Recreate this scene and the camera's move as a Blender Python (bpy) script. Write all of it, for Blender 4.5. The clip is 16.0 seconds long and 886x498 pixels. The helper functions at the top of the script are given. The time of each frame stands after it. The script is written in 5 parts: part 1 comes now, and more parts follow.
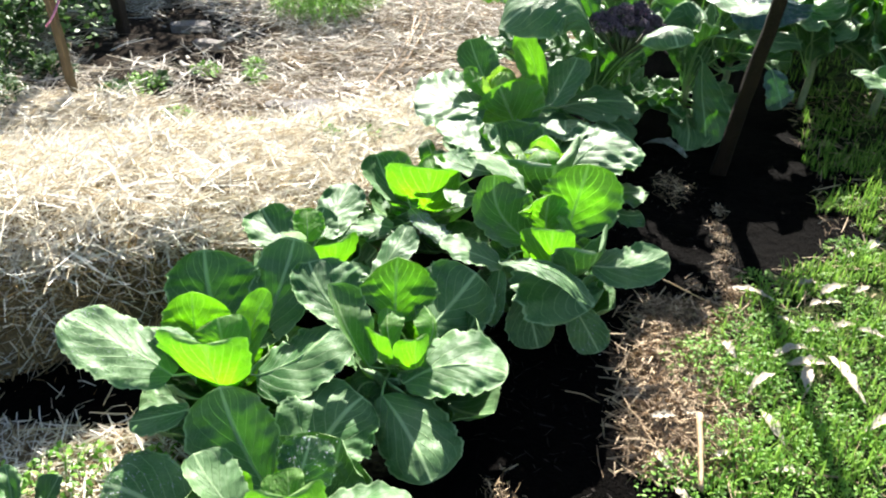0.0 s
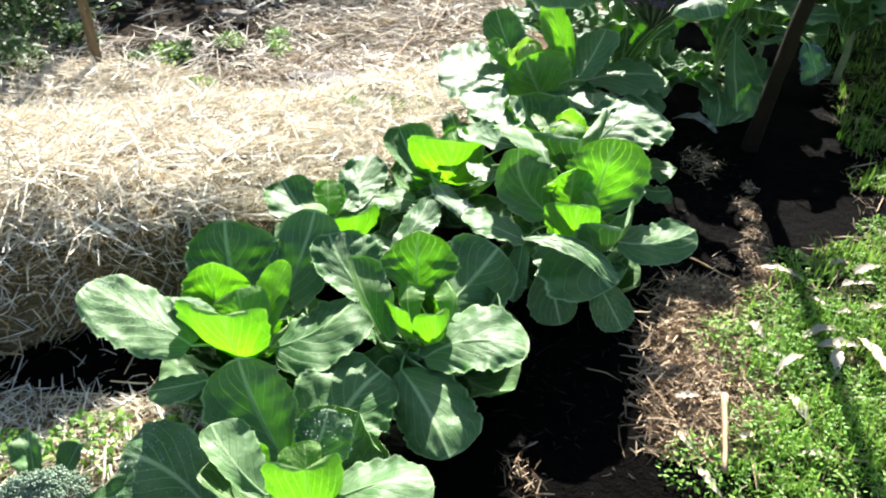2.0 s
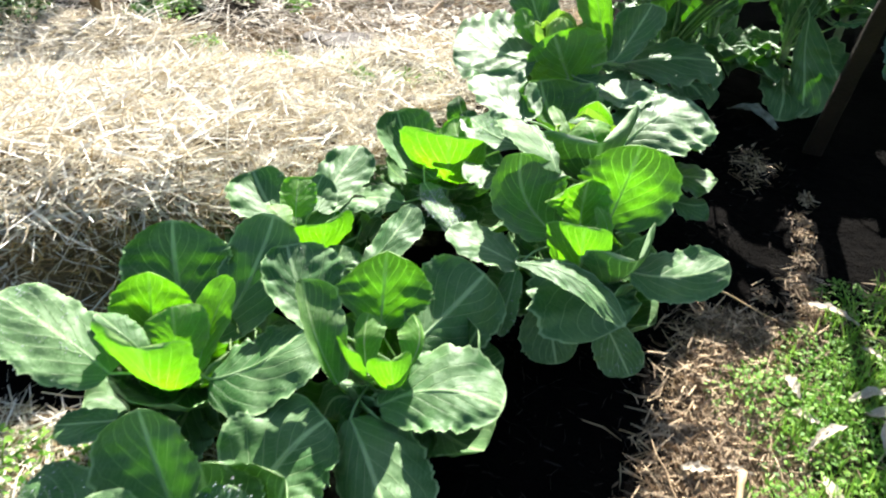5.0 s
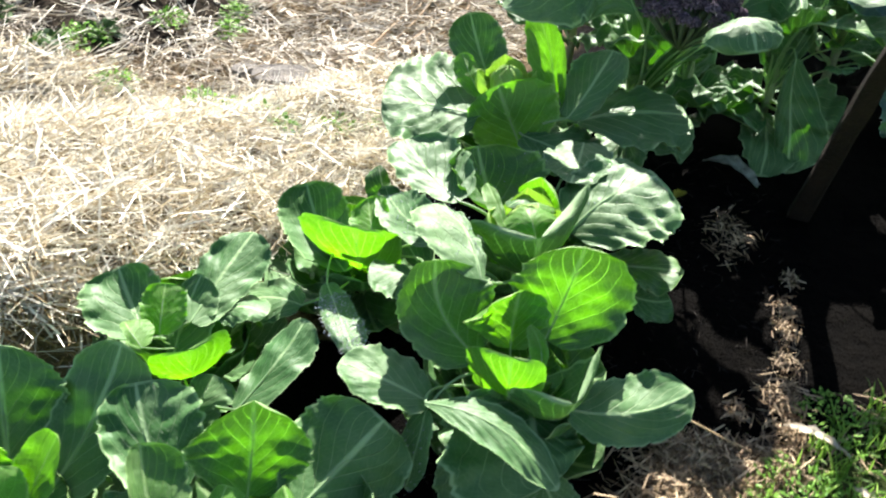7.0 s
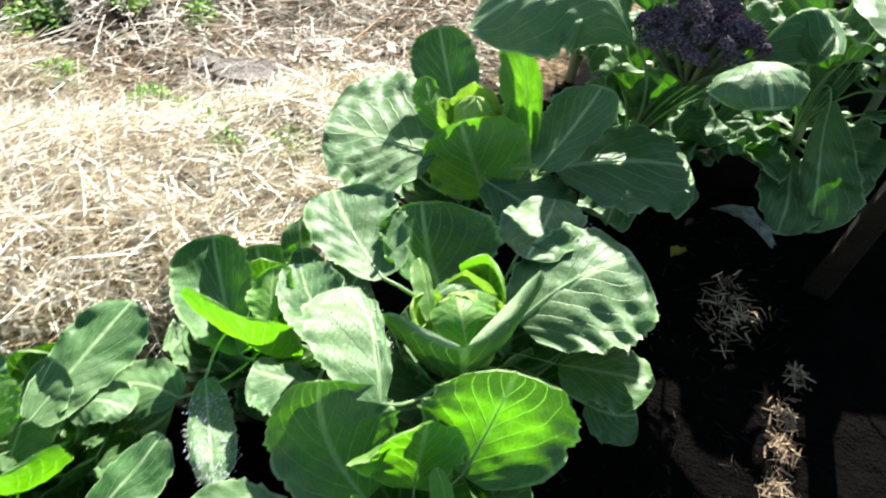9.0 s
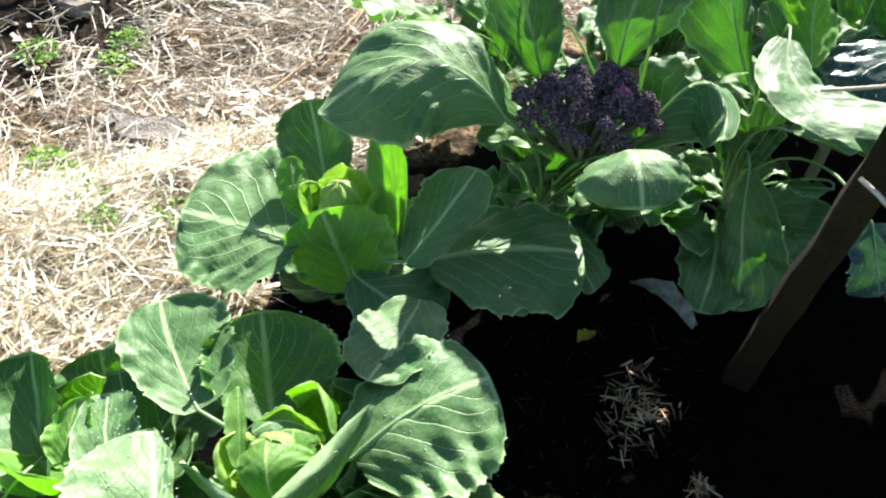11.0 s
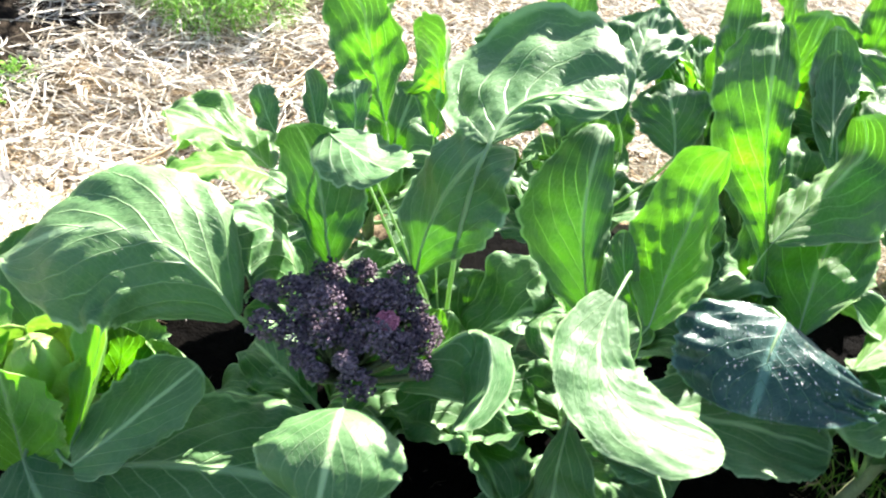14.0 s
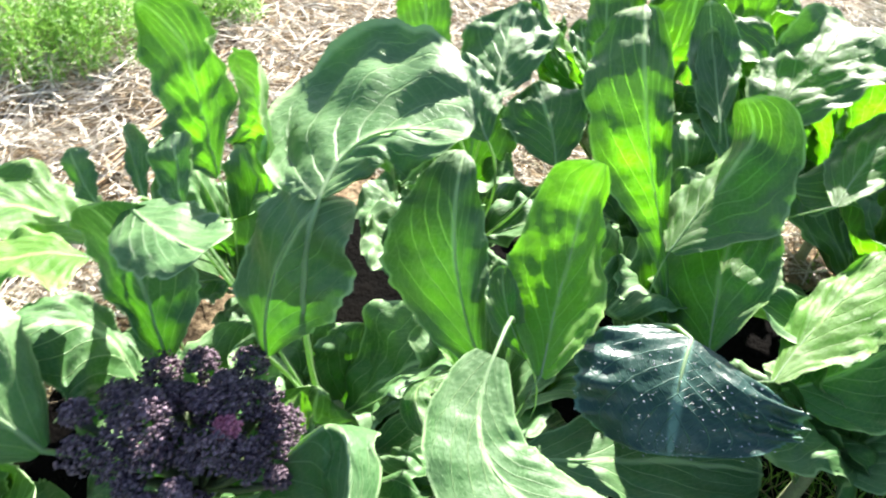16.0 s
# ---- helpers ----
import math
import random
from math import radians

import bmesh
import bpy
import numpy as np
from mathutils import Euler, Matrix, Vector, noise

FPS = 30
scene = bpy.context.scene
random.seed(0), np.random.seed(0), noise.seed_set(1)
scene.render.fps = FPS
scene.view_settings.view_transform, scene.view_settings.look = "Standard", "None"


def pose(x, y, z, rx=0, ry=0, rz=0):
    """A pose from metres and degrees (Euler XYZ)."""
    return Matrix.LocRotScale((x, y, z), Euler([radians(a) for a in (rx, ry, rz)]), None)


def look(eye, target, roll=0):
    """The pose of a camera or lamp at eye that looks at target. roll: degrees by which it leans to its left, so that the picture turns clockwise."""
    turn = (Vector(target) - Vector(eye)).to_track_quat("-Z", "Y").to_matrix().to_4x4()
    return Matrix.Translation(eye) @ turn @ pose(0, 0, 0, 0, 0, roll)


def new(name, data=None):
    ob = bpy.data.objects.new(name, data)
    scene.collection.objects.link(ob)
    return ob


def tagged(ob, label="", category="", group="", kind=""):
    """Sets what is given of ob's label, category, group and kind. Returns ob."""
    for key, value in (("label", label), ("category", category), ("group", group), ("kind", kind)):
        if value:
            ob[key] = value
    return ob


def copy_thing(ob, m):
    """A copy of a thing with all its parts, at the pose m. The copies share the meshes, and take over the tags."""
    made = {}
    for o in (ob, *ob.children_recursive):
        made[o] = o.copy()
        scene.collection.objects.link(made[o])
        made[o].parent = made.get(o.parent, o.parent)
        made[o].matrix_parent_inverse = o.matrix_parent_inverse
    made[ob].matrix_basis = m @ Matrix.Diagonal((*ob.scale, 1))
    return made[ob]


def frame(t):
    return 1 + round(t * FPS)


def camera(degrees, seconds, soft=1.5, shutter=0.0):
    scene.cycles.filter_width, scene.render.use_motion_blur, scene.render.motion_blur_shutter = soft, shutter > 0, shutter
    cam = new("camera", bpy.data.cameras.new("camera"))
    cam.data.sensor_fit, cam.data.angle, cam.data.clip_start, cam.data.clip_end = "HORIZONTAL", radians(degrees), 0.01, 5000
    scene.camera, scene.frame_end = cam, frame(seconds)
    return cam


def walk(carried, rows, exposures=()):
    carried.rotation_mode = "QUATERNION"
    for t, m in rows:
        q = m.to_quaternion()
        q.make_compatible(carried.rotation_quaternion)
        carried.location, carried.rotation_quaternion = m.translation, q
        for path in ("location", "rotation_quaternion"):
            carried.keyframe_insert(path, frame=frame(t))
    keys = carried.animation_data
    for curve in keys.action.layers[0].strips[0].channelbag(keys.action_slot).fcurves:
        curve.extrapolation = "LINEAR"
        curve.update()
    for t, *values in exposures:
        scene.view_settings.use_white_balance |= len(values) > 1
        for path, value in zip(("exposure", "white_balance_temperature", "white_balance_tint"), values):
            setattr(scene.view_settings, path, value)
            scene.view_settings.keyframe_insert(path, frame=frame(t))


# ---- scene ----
cam = camera(60.8, 16.0, soft=2.1, shutter=0.5)
PATH = [
    (0, (0.15, -0.103, 1.312), (0.06, 1.551, 0.192), -0.1),
    (0.5, (0.169, -0.082, 1.312), (0.06, 1.572, 0.193), 0.7),
    (1, (0.173, -0.083, 1.311), (0.05, 1.563, 0.182), 0.3),
    (1.5, (0.164, -0.092, 1.301), (0.036, 1.538, 0.148), 0.3),
    (2, (0.153, -0.083, 1.292), (0.003, 1.531, 0.12), -0.6),
    (2.5, (0.136, -0.084, 1.288), (-0.028, 1.519, 0.103), 0.2),
    (3, (0.106, -0.091, 1.27), (-0.074, 1.495, 0.066), -1.2),
    (3.2, (0.093, -0.086, 1.269), (-0.083, 1.491, 0.051), -1.3),
    (5.3, (0.29, 0.324, 1.233), (-0.01, 1.834, -0.044), -0.4),
    (5.5, (0.289, 0.377, 1.224), (0.002, 1.894, -0.048), -1.0),
    (6, (0.272, 0.495, 1.229), (0.064, 2.026, -0.042), 0.2),
    (6.5, (0.299, 0.574, 1.229), (0.089, 2.091, -0.057), -0.4),
    (7, (0.369, 0.65, 1.231), (0.1, 2.152, -0.063), 0.2),
    (7.5, (0.442, 0.726, 1.241), (0.115, 2.213, -0.056), 2.5),
    (8, (0.49, 0.793, 1.232), (0.074, 2.225, -0.101), 0.2),
    (8.5, (0.498, 0.915, 1.22), (0.117, 2.319, -0.153), 2.3),
    (9, (0.486, 1.04, 1.208), (0.141, 2.455, -0.163), 1.5),
    (9.5, (0.51, 1.125, 1.2), (0.172, 2.529, -0.184), 0.0),
    (10, (0.589, 1.217, 1.212), (0.226, 2.623, -0.163), -0.2),
    (10.2, (0.62, 1.253, 1.219), (0.245, 2.657, -0.155), -1.3),
    (12.3, (0.815, 1.486, 1.261), (0.373, 2.911, -0.071), 0.8),
    (12.5, (0.832, 1.53, 1.263), (0.441, 2.982, -0.056), 2.7),
    (13, (0.849, 1.681, 1.262), (0.509, 3.191, -0.005), 8.8),
    (13.5, (0.894, 1.773, 1.275), (0.471, 3.225, -0.033), 7.0),
    (14, (0.971, 1.85, 1.268), (0.511, 3.329, 0.002), 11.2),
    (14.5, (0.987, 1.92, 1.267), (0.45, 3.369, -0.003), 10.5),
    (15, (0.985, 1.966, 1.257), (0.56, 3.466, 0.004), 12.1),
    (15.5, (0.982, 2.001, 1.247), (0.645, 3.531, 0.004), 11.1),
    (16, (1.02, 2.058, 1.248), (0.714, 3.584, -0.008), 6.8),
]
EXPOSURES = [(0, 2.0), (7, 1.95), (8.5, 1.88), (10, 1.95), (12.3, 2.25), (13, 2.7), (13.8, 2.7), (15, 2.45), (16, 2.45)]
walk(cam, [(t, look(eye, target, roll)) for t, eye, target, roll in PATH], EXPOSURES)

# ---- light: clear sky, sun ahead of the walk ----
SUN_EL, SUN_AZ = radians(34), radians(2.5)          # azimuth from +y towards +x
to_sun = Vector((math.sin(SUN_AZ) * math.cos(SUN_EL), math.cos(SUN_AZ) * math.cos(SUN_EL), math.sin(SUN_EL)))
world = bpy.data.worlds.new("sky")
scene.world = world
world.use_nodes = True
sky = world.node_tree.nodes.new("ShaderNodeTexSky")
sky.sky_type, sky.sun_disc = "NISHITA", False
sky.sun_elevation, sky.sun_rotation = SUN_EL, SUN_AZ
background = world.node_tree.nodes["Background"]
background.inputs[1].default_value = 0.052
world.node_tree.links.new(sky.outputs[0], background.inputs[0])
sun = new("sun", bpy.data.lights.new("sun", "SUN"))
sun.data.energy, sun.data.angle, sun.data.color = 4.9, radians(0.53), (1.0, 0.96, 0.89)
sun.matrix_world = look((0, 0, 8), tuple(Vector((0, 0, 8)) - to_sun))


# ---- node helpers ----
class Nodes:
    """A material's node tree with short calls."""

    def __init__(self, name):
        self.material = bpy.data.materials.new(name)
        self.material.use_nodes = True
        self.tree = self.material.node_tree
        self.tree.nodes.clear()

    def add(self, kind, operation=None, data_type=None, interpolation_type=None, feature=None):
        node = self.tree.nodes.new("ShaderNode" + kind)
        if operation:
            node.operation = operation
        if data_type:
            node.data_type = data_type
        if interpolation_type:
            node.interpolation_type = interpolation_type
        if feature:
            node.feature = feature
        return node

    def put(self, node, inputs):
        for key, value in inputs.items():
            if isinstance(value, bpy.types.NodeSocket):
                self.tree.links.new(value, node.inputs[key])
            else:
                node.inputs[key].default_value = value
        return node

    def math(self, op, a, b=0.0, c=0.0):
        return self.put(self.add("Math", operation=op), {0: a, 1: b, 2: c}).outputs[0]

    def mix(self, factor, a, b):
        a, b = ((*v, 1) if isinstance(v, tuple) else v for v in (a, b))
        return self.put(self.add("Mix", data_type="RGBA"), {0: factor, 6: a, 7: b}).outputs[2]

    def noise(self, scale, detail=4.0, vector=None, rough=0.55):
        inputs = {"Scale": scale, "Detail": detail, "Roughness": rough}
        if vector is not None:
            inputs["Vector"] = vector
        return self.put(self.add("TexNoise"), inputs).outputs[0]

    def ramp(self, value, low, high):
        """0 below low, 1 above high, smooth between."""
        return self.put(self.add("MapRange", interpolation_type="SMOOTHSTEP"), {0: value, 1: low, 2: high, 3: 0.0, 4: 1.0}).outputs[0]

    def bump(self, height, strength, distance):
        return self.put(self.add("Bump"), {"Height": height, "Strength": strength, "Distance": distance}).outputs[0]

    def principled(self, **inputs):
        names = {"base": "Base Color", "rough": "Roughness", "normal": "Normal", "spec": "Specular IOR Level", "metal": "Metallic", "coat": "Coat Weight"}
        return self.put(self.add("BsdfPrincipled"), {names[k]: (*v, 1) if isinstance(v, tuple) else v for k, v in inputs.items()}).outputs[0]

    def done(self, shader):
        self.tree.links.new(shader, self.add("OutputMaterial").inputs[0])
        return self.material


def leaf_material(name, dark, pale, through_colour, share, rough, spec, rim_share=0.8):
    """A waxy brassica leaf: pale midrib and side veins, blotched green, light shining through."""
    n = Nodes(name)
    uv = n.put(n.add("SeparateXYZ"), {0: n.add("TexCoord").outputs["UV"]})
    u, v = uv.outputs[0], uv.outputs[1]
    across = n.math("ABSOLUTE", n.math("MULTIPLY_ADD", v, 2.0, -1.0))
    place = n.add("TexCoord").outputs["Object"]
    wander = n.math("MULTIPLY_ADD", n.noise(14.0, 3.0, place), 0.08, -0.04)
    slant = n.math("MULTIPLY", n.math("POWER", across, 0.85), n.math("MULTIPLY_ADD", u, -0.50, -0.32))
    side = n.math("ADD", slant, n.math("ADD", u, wander))
    step = n.math("MULTIPLY", n.math("POWER", n.math("MAXIMUM", n.math("ADD", side, 0.55), 0.0), 0.85), 7.5)
    saw = n.math("ABSOLUTE", n.math("MULTIPLY_ADD", n.math("FRACT", step), 2.0, -1.0))
    sharp = n.put(n.add("MapRange", interpolation_type="SMOOTHSTEP"), {0: saw, 1: n.math("MULTIPLY_ADD", across, 0.09, 0.86), 2: 0.995, 3: 0.0, 4: 1.0}).outputs[0]
    branch = n.math("ADD", n.math("MULTIPLY", across, 0.9), n.math("ADD", u, n.math("MULTIPLY", wander, 2.0)))
    twig = n.ramp(n.math("ABSOLUTE", n.math("MULTIPLY_ADD", n.math("FRACT", n.math("MULTIPLY", branch, 13.0)), 2.0, -1.0)), 0.90, 0.99)
    veins = n.math("MAXIMUM", n.math("MULTIPLY", sharp, n.ramp(across, 1.05, 0.6)), n.math("MULTIPLY", twig, 0.30))
    fine = n.put(n.add("TexVoronoi", feature="DISTANCE_TO_EDGE"), {"Vector": place, "Scale": 62.0}).outputs[0]
    fine_vein = n.math("MAXIMUM", n.ramp(fine, 0.07, 0.0), n.ramp(n.put(n.add("TexVoronoi", feature="DISTANCE_TO_EDGE"), {"Vector": place, "Scale": 27.0}).outputs[0], 0.05, 0.0))
    rib = n.ramp(across, 0.075, 0.02)
    random_share = n.add("ObjectInfo").outputs["Random"]
    blotch = n.ramp(n.noise(9.0, 5.0, place), 0.35, 0.7)
    base = n.mix(blotch, dark, tuple(0.75 * a + 0.25 * b for a, b in zip(dark, pale)))
    base = n.mix(n.math("MULTIPLY", random_share, 0.35), base, tuple(0.6 * a + 0.4 * b for a, b in zip(dark, pale)))
    base = n.mix(n.math("MULTIPLY", veins, 0.78), base, pale)
    base = n.mix(n.math("MULTIPLY", fine_vein, 0.09), base, pale)
    base = n.mix(n.math("MULTIPLY", rib, 0.8), base, tuple(min(1.0, 1.35 * c) for c in pale))
    edge = n.math("MAXIMUM", n.ramp(across, 0.94, 0.975), n.ramp(u, 0.965, 0.985))
    base = n.mix(n.math("MULTIPLY", edge, 0.55), base, tuple(min(1.0, 1.3 * c) for c in pale))
    specks = n.ramp(n.noise(95.0, 2.0, place), 0.70, 0.76)
    base = n.mix(n.math("MULTIPLY", specks, 0.25), base, (0.30, 0.30, 0.14))
    height = n.math("ADD", n.math("MULTIPLY", n.noise(38.0, 3.0, place), 0.9), n.math("MULTIPLY", veins, -0.6))
    normal = n.bump(height, 0.6, 0.006)
    gloss = n.math("MULTIPLY_ADD", n.noise(30.0, 3.0, place), 0.16, rough)
    front = n.principled(base=base, rough=gloss, spec=spec, normal=normal)
    shine = n.mix(n.math("MAXIMUM", n.math("MULTIPLY", veins, 1.0), n.math("MULTIPLY", fine_vein, 0.30)), through_colour, tuple(min(1.0, 1.6 * c + 0.08) for c in through_colour))
    shine = n.mix(n.math("MULTIPLY", blotch, 0.5), shine, tuple(0.6 * c for c in through_colour))
    back = n.put(n.add("BsdfTranslucent"), {"Color": shine, "Normal": normal}).outputs[0]
    # the waxy rim lets less light through, widened for its fold's shade; so do scattered blotches
    frayed = n.math("MULTIPLY_ADD", n.noise(26.0, 4.0, place), 0.40, -0.20)
    fan = n.math("MULTIPLY", veins, -0.40)
    rim = n.math("MAXIMUM", n.ramp(n.math("ADD", n.math("ADD", across, fan), frayed), 0.42, 0.80), n.ramp(n.math("ADD", n.math("ADD", u, fan), n.math("MULTIPLY", frayed, 0.8)), 0.52, 0.78))
    rim = n.math("MAXIMUM", rim, n.math("MULTIPLY", n.ramp(n.noise(17.0, 3.0, place), 0.55, 0.68), 0.5))
    thin = n.math("MULTIPLY", n.math("MULTIPLY_ADD", rim, -rim_share, 1.0), share)
    return n.done(n.put(n.add("MixShader"), {0: thin, 1: front, 2: back}).outputs[0])


def rib_material():
    n = Nodes("midrib")
    grain = n.noise(60.0, 3.0, n.add("TexCoord").outputs["Object"])
    front = n.principled(base=n.mix(grain, (0.20, 0.33, 0.15), (0.38, 0.50, 0.31)), rough=0.42)
    back = n.put(n.add("BsdfTranslucent"), {"Color": (0.40, 0.66, 0.12, 1)}).outputs[0]
    return n.done(n.put(n.add("MixShader"), {0: 0.35, 1: front, 2: back}).outputs[0])


def plain(name, dark, light, scale, rough, bump=0.4, depth=0.004, translucent=0.0, stretch=(1, 1, 1), island=False):
    """A two-scale mottled surface. island: the tone also varies from piece to piece of the mesh."""
    n = Nodes(name)
    place = n.put(n.add("Mapping"), {"Vector": n.add("TexCoord").outputs["Object"], "Scale": stretch}).outputs[0]
    big, small = n.noise(scale, 4.0, place), n.noise(scale * 9, 5.0, place)
    tone = n.math("ADD", n.math("MULTIPLY", big, 0.55), n.math("MULTIPLY", small, 0.45))
    if island:
        tone = n.math("ADD", n.math("MULTIPLY", tone, 0.5), n.math("MULTIPLY", n.add("NewGeometry").outputs["Random Per Island"], 0.5))
    base = n.mix(n.ramp(tone, 0.25, 0.75), dark, light)
    shader = n.principled(base=base, rough=rough, spec=0.3, normal=n.bump(small, bump, depth))
    if translucent:
        back = n.put(n.add("BsdfTranslucent"), {"Color": base}).outputs[0]
        shader = n.put(n.add("MixShader"), {0: translucent, 1: shader, 2: back}).outputs[0]
    return n.done(shader)


LEAF = {
    "outer": leaf_material("outer_leaf", (0.032, 0.114, 0.025), (0.29, 0.41, 0.20), (0.12, 0.48, 0.0), 0.13, 0.45, 0.32),
    "mid": leaf_material("standing_leaf", (0.034, 0.110, 0.023), (0.28, 0.40, 0.16), (0.17, 0.60, 0.0), 0.42, 0.45, 0.32),
    "inner": leaf_material("heart_leaf", (0.085, 0.225, 0.032), (0.32, 0.46, 0.16), (0.19, 0.62, 0.0), 0.55, 0.45, 0.30, 0.45),
    "heart": leaf_material("pale_heart_leaf", (0.24, 0.42, 0.07), (0.50, 0.62, 0.24), (0.30, 0.60, 0.03), 0.40, 0.42, 0.4, 0.3),
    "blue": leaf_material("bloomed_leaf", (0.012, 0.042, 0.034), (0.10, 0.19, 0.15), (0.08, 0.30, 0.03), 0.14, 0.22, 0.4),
}
RIB = rib_material()


def dew_material():
    n = Nodes("dew")
    shader = n.add("BsdfPrincipled")
    n.put(shader, {"Base Color": (0.95, 0.97, 1.0, 1), "Roughness": 0.06, "IOR": 1.33, "Transmission Weight": 0.6})
    return n.done(shader.outputs[0])


DEW = dew_material()
STRAW = plain("straw", (0.50, 0.41, 0.26), (0.97, 0.94, 0.84), 30.0, 0.42, translucent=0.15, island=True)
BROWN_STRAW = plain("weathered_straw", (0.20, 0.155, 0.10), (0.90, 0.84, 0.73), 30.0, 0.6, translucent=0.1, island=True)
MULCH = plain("brown_mulch", (0.10, 0.06, 0.03), (0.58, 0.44, 0.28), 30.0, 0.7, island=True)
# Darker copy of the bale's straw, toned for the shade on its face.
SHADED_STRAW = plain("shaded_straw", (0.15, 0.095, 0.038), (0.58, 0.41, 0.19), 30.0, 0.6, island=True)
# Bale body, its colour lowered to carry the shadow on the front.
STRAW_BED = plain("shaded_packed_straw", (0.07, 0.045, 0.02), (0.34, 0.26, 0.14), 9.0, 0.8, 0.9, 0.02, stretch=(1, 1, 3))
CHIP = plain("bark_chip", (0.40, 0.32, 0.24), (0.86, 0.78, 0.66), 14.0, 0.6, island=True)
GRASS = plain("grass", (0.08, 0.20, 0.02), (0.30, 0.50, 0.08), 5.0, 0.45, translucent=0.4, island=True)
WEED = plain("weed", (0.09, 0.24, 0.025), (0.28, 0.52, 0.08), 9.0, 0.5, translucent=0.35, island=True)
# Stake wood, its brown lowered to near black for the backlit side.
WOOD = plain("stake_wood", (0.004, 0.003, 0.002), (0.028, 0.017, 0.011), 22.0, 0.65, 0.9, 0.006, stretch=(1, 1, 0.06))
YELLOW_WOOD = plain("weathered_stake_wood", (0.05, 0.036, 0.018), (0.20, 0.145, 0.075), 9.0, 0.7, 0.7, 0.004, stretch=(1, 1, 0.12))
STEM = plain("stem", (0.16, 0.20, 0.10), (0.36, 0.40, 0.24), 20.0, 0.55)


def smooth(x, a, b):
    t = np.clip((np.asarray(x, float) - a) / (b - a), 0, 1)
    return t * t * (3 - 2 * t)


def waves(x, y, k, seed):
    """Cheap uneven relief between -1 and 1."""
    x, y = np.asarray(x, float), np.asarray(y, float)
    total = 0
    for i in range(4):
        a = 1.7 * i + seed
        total = total + np.sin(k * (1.35**i) * (x * math.cos(a) + y * math.sin(a)) + 2.3 * a) / (1 + 0.4 * i)
    return total / 2.6


def ground_height(x, y):
    x, y = np.asarray(x, float), np.asarray(y, float)
    rise = np.maximum(0.12 * smooth(y, 3.0, 4.3) * smooth(-x, -0.5, 0.3), 0.14 * smooth(-x, 0.75, 1.35) * smooth(y, 2.0, 2.7))
    near = smooth(np.hypot(x, y - 2), 9, 5)
    path = smooth(y, 2.3, 2.8) * smooth(-x, 0.0, 0.4) * smooth(y, 5.2, 4.2)
    return rise + near * (0.018 * path * waves(x, y, 15, 8) + 0.010 * waves(x, y, 9, 1) + 0.006 * waves(x, y, 31, 4)) - 0.015


def mound_front(x):
    return np.interp(x, (-3.0, -1.6, -1.08, -0.85, -0.70, -0.54, -0.3, -0.1, 0.1), (0.90, 1.08, 1.22, 1.33, 1.43, 1.58, 1.90, 2.2, 2.5))


def mound_height(x, y):
    """The heap of straw: steep towards the bed, falling off slowly behind."""
    x, y = np.asarray(x, float), np.asarray(y, float)
    d = y - mound_front(x) + 0.035 * waves(x, y, 13, 2) + 0.018 * waves(x, y, 43, 9)
    crest = np.interp(x, (-3.0, -2.5, -1.1, -0.91, -0.79, -0.69, -0.60, -0.55, -0.48, -0.32, -0.05), (-0.05, 0.34, 0.34, 0.32, 0.30, 0.285, 0.24, 0.19, 0.15, 0.11, 0.0))
    shape = (0.8 * smooth(d, -0.03, 0.03) + 0.2 * smooth(d, 0.01, 0.16)) * (1 - 0.15 * smooth(d, 0.14, 0.65)) * (1 - smooth(d, 0.62, 1.25))
    return ground_height(x, y) - 0.02 + shape * (crest + 0.02 + 0.034 * waves(x, y, 17, 3) + 0.022 * waves(x, y, 47, 6))


def top_height(x, y):
    return np.maximum(ground_height(x, y), mound_height(x, y))


def mesh_from(name, verts, faces, material, uv=None, shade=True):
    me = bpy.data.meshes.new(name)
    me.from_pydata([tuple(v) for v in np.asarray(verts).tolist()], [], np.asarray(faces).tolist() if not isinstance(faces, list) else faces)
    if uv is not None:
        layer = me.uv_layers.new(name="UVMap")
        loops = np.empty(len(me.loops), np.int32)
        me.loops.foreach_get("vertex_index", loops)
        layer.data.foreach_set("uv", np.asarray(uv, np.float32)[loops].ravel())
    if shade:
        me.polygons.foreach_set("use_smooth", [True] * len(me.polygons))
    me.materials.append(material)
    me.update()
    return me


def child(name, me, parent, label=""):
    ob = new(name, me)
    ob.parent = parent
    return tagged(ob, label)


def grid_faces(rows, columns):
    i = np.arange((rows - 1) * (columns - 1))
    a = i // (columns - 1) * columns + i % (columns - 1)
    return np.stack([a, a + 1, a + columns + 1, a + columns], 1)


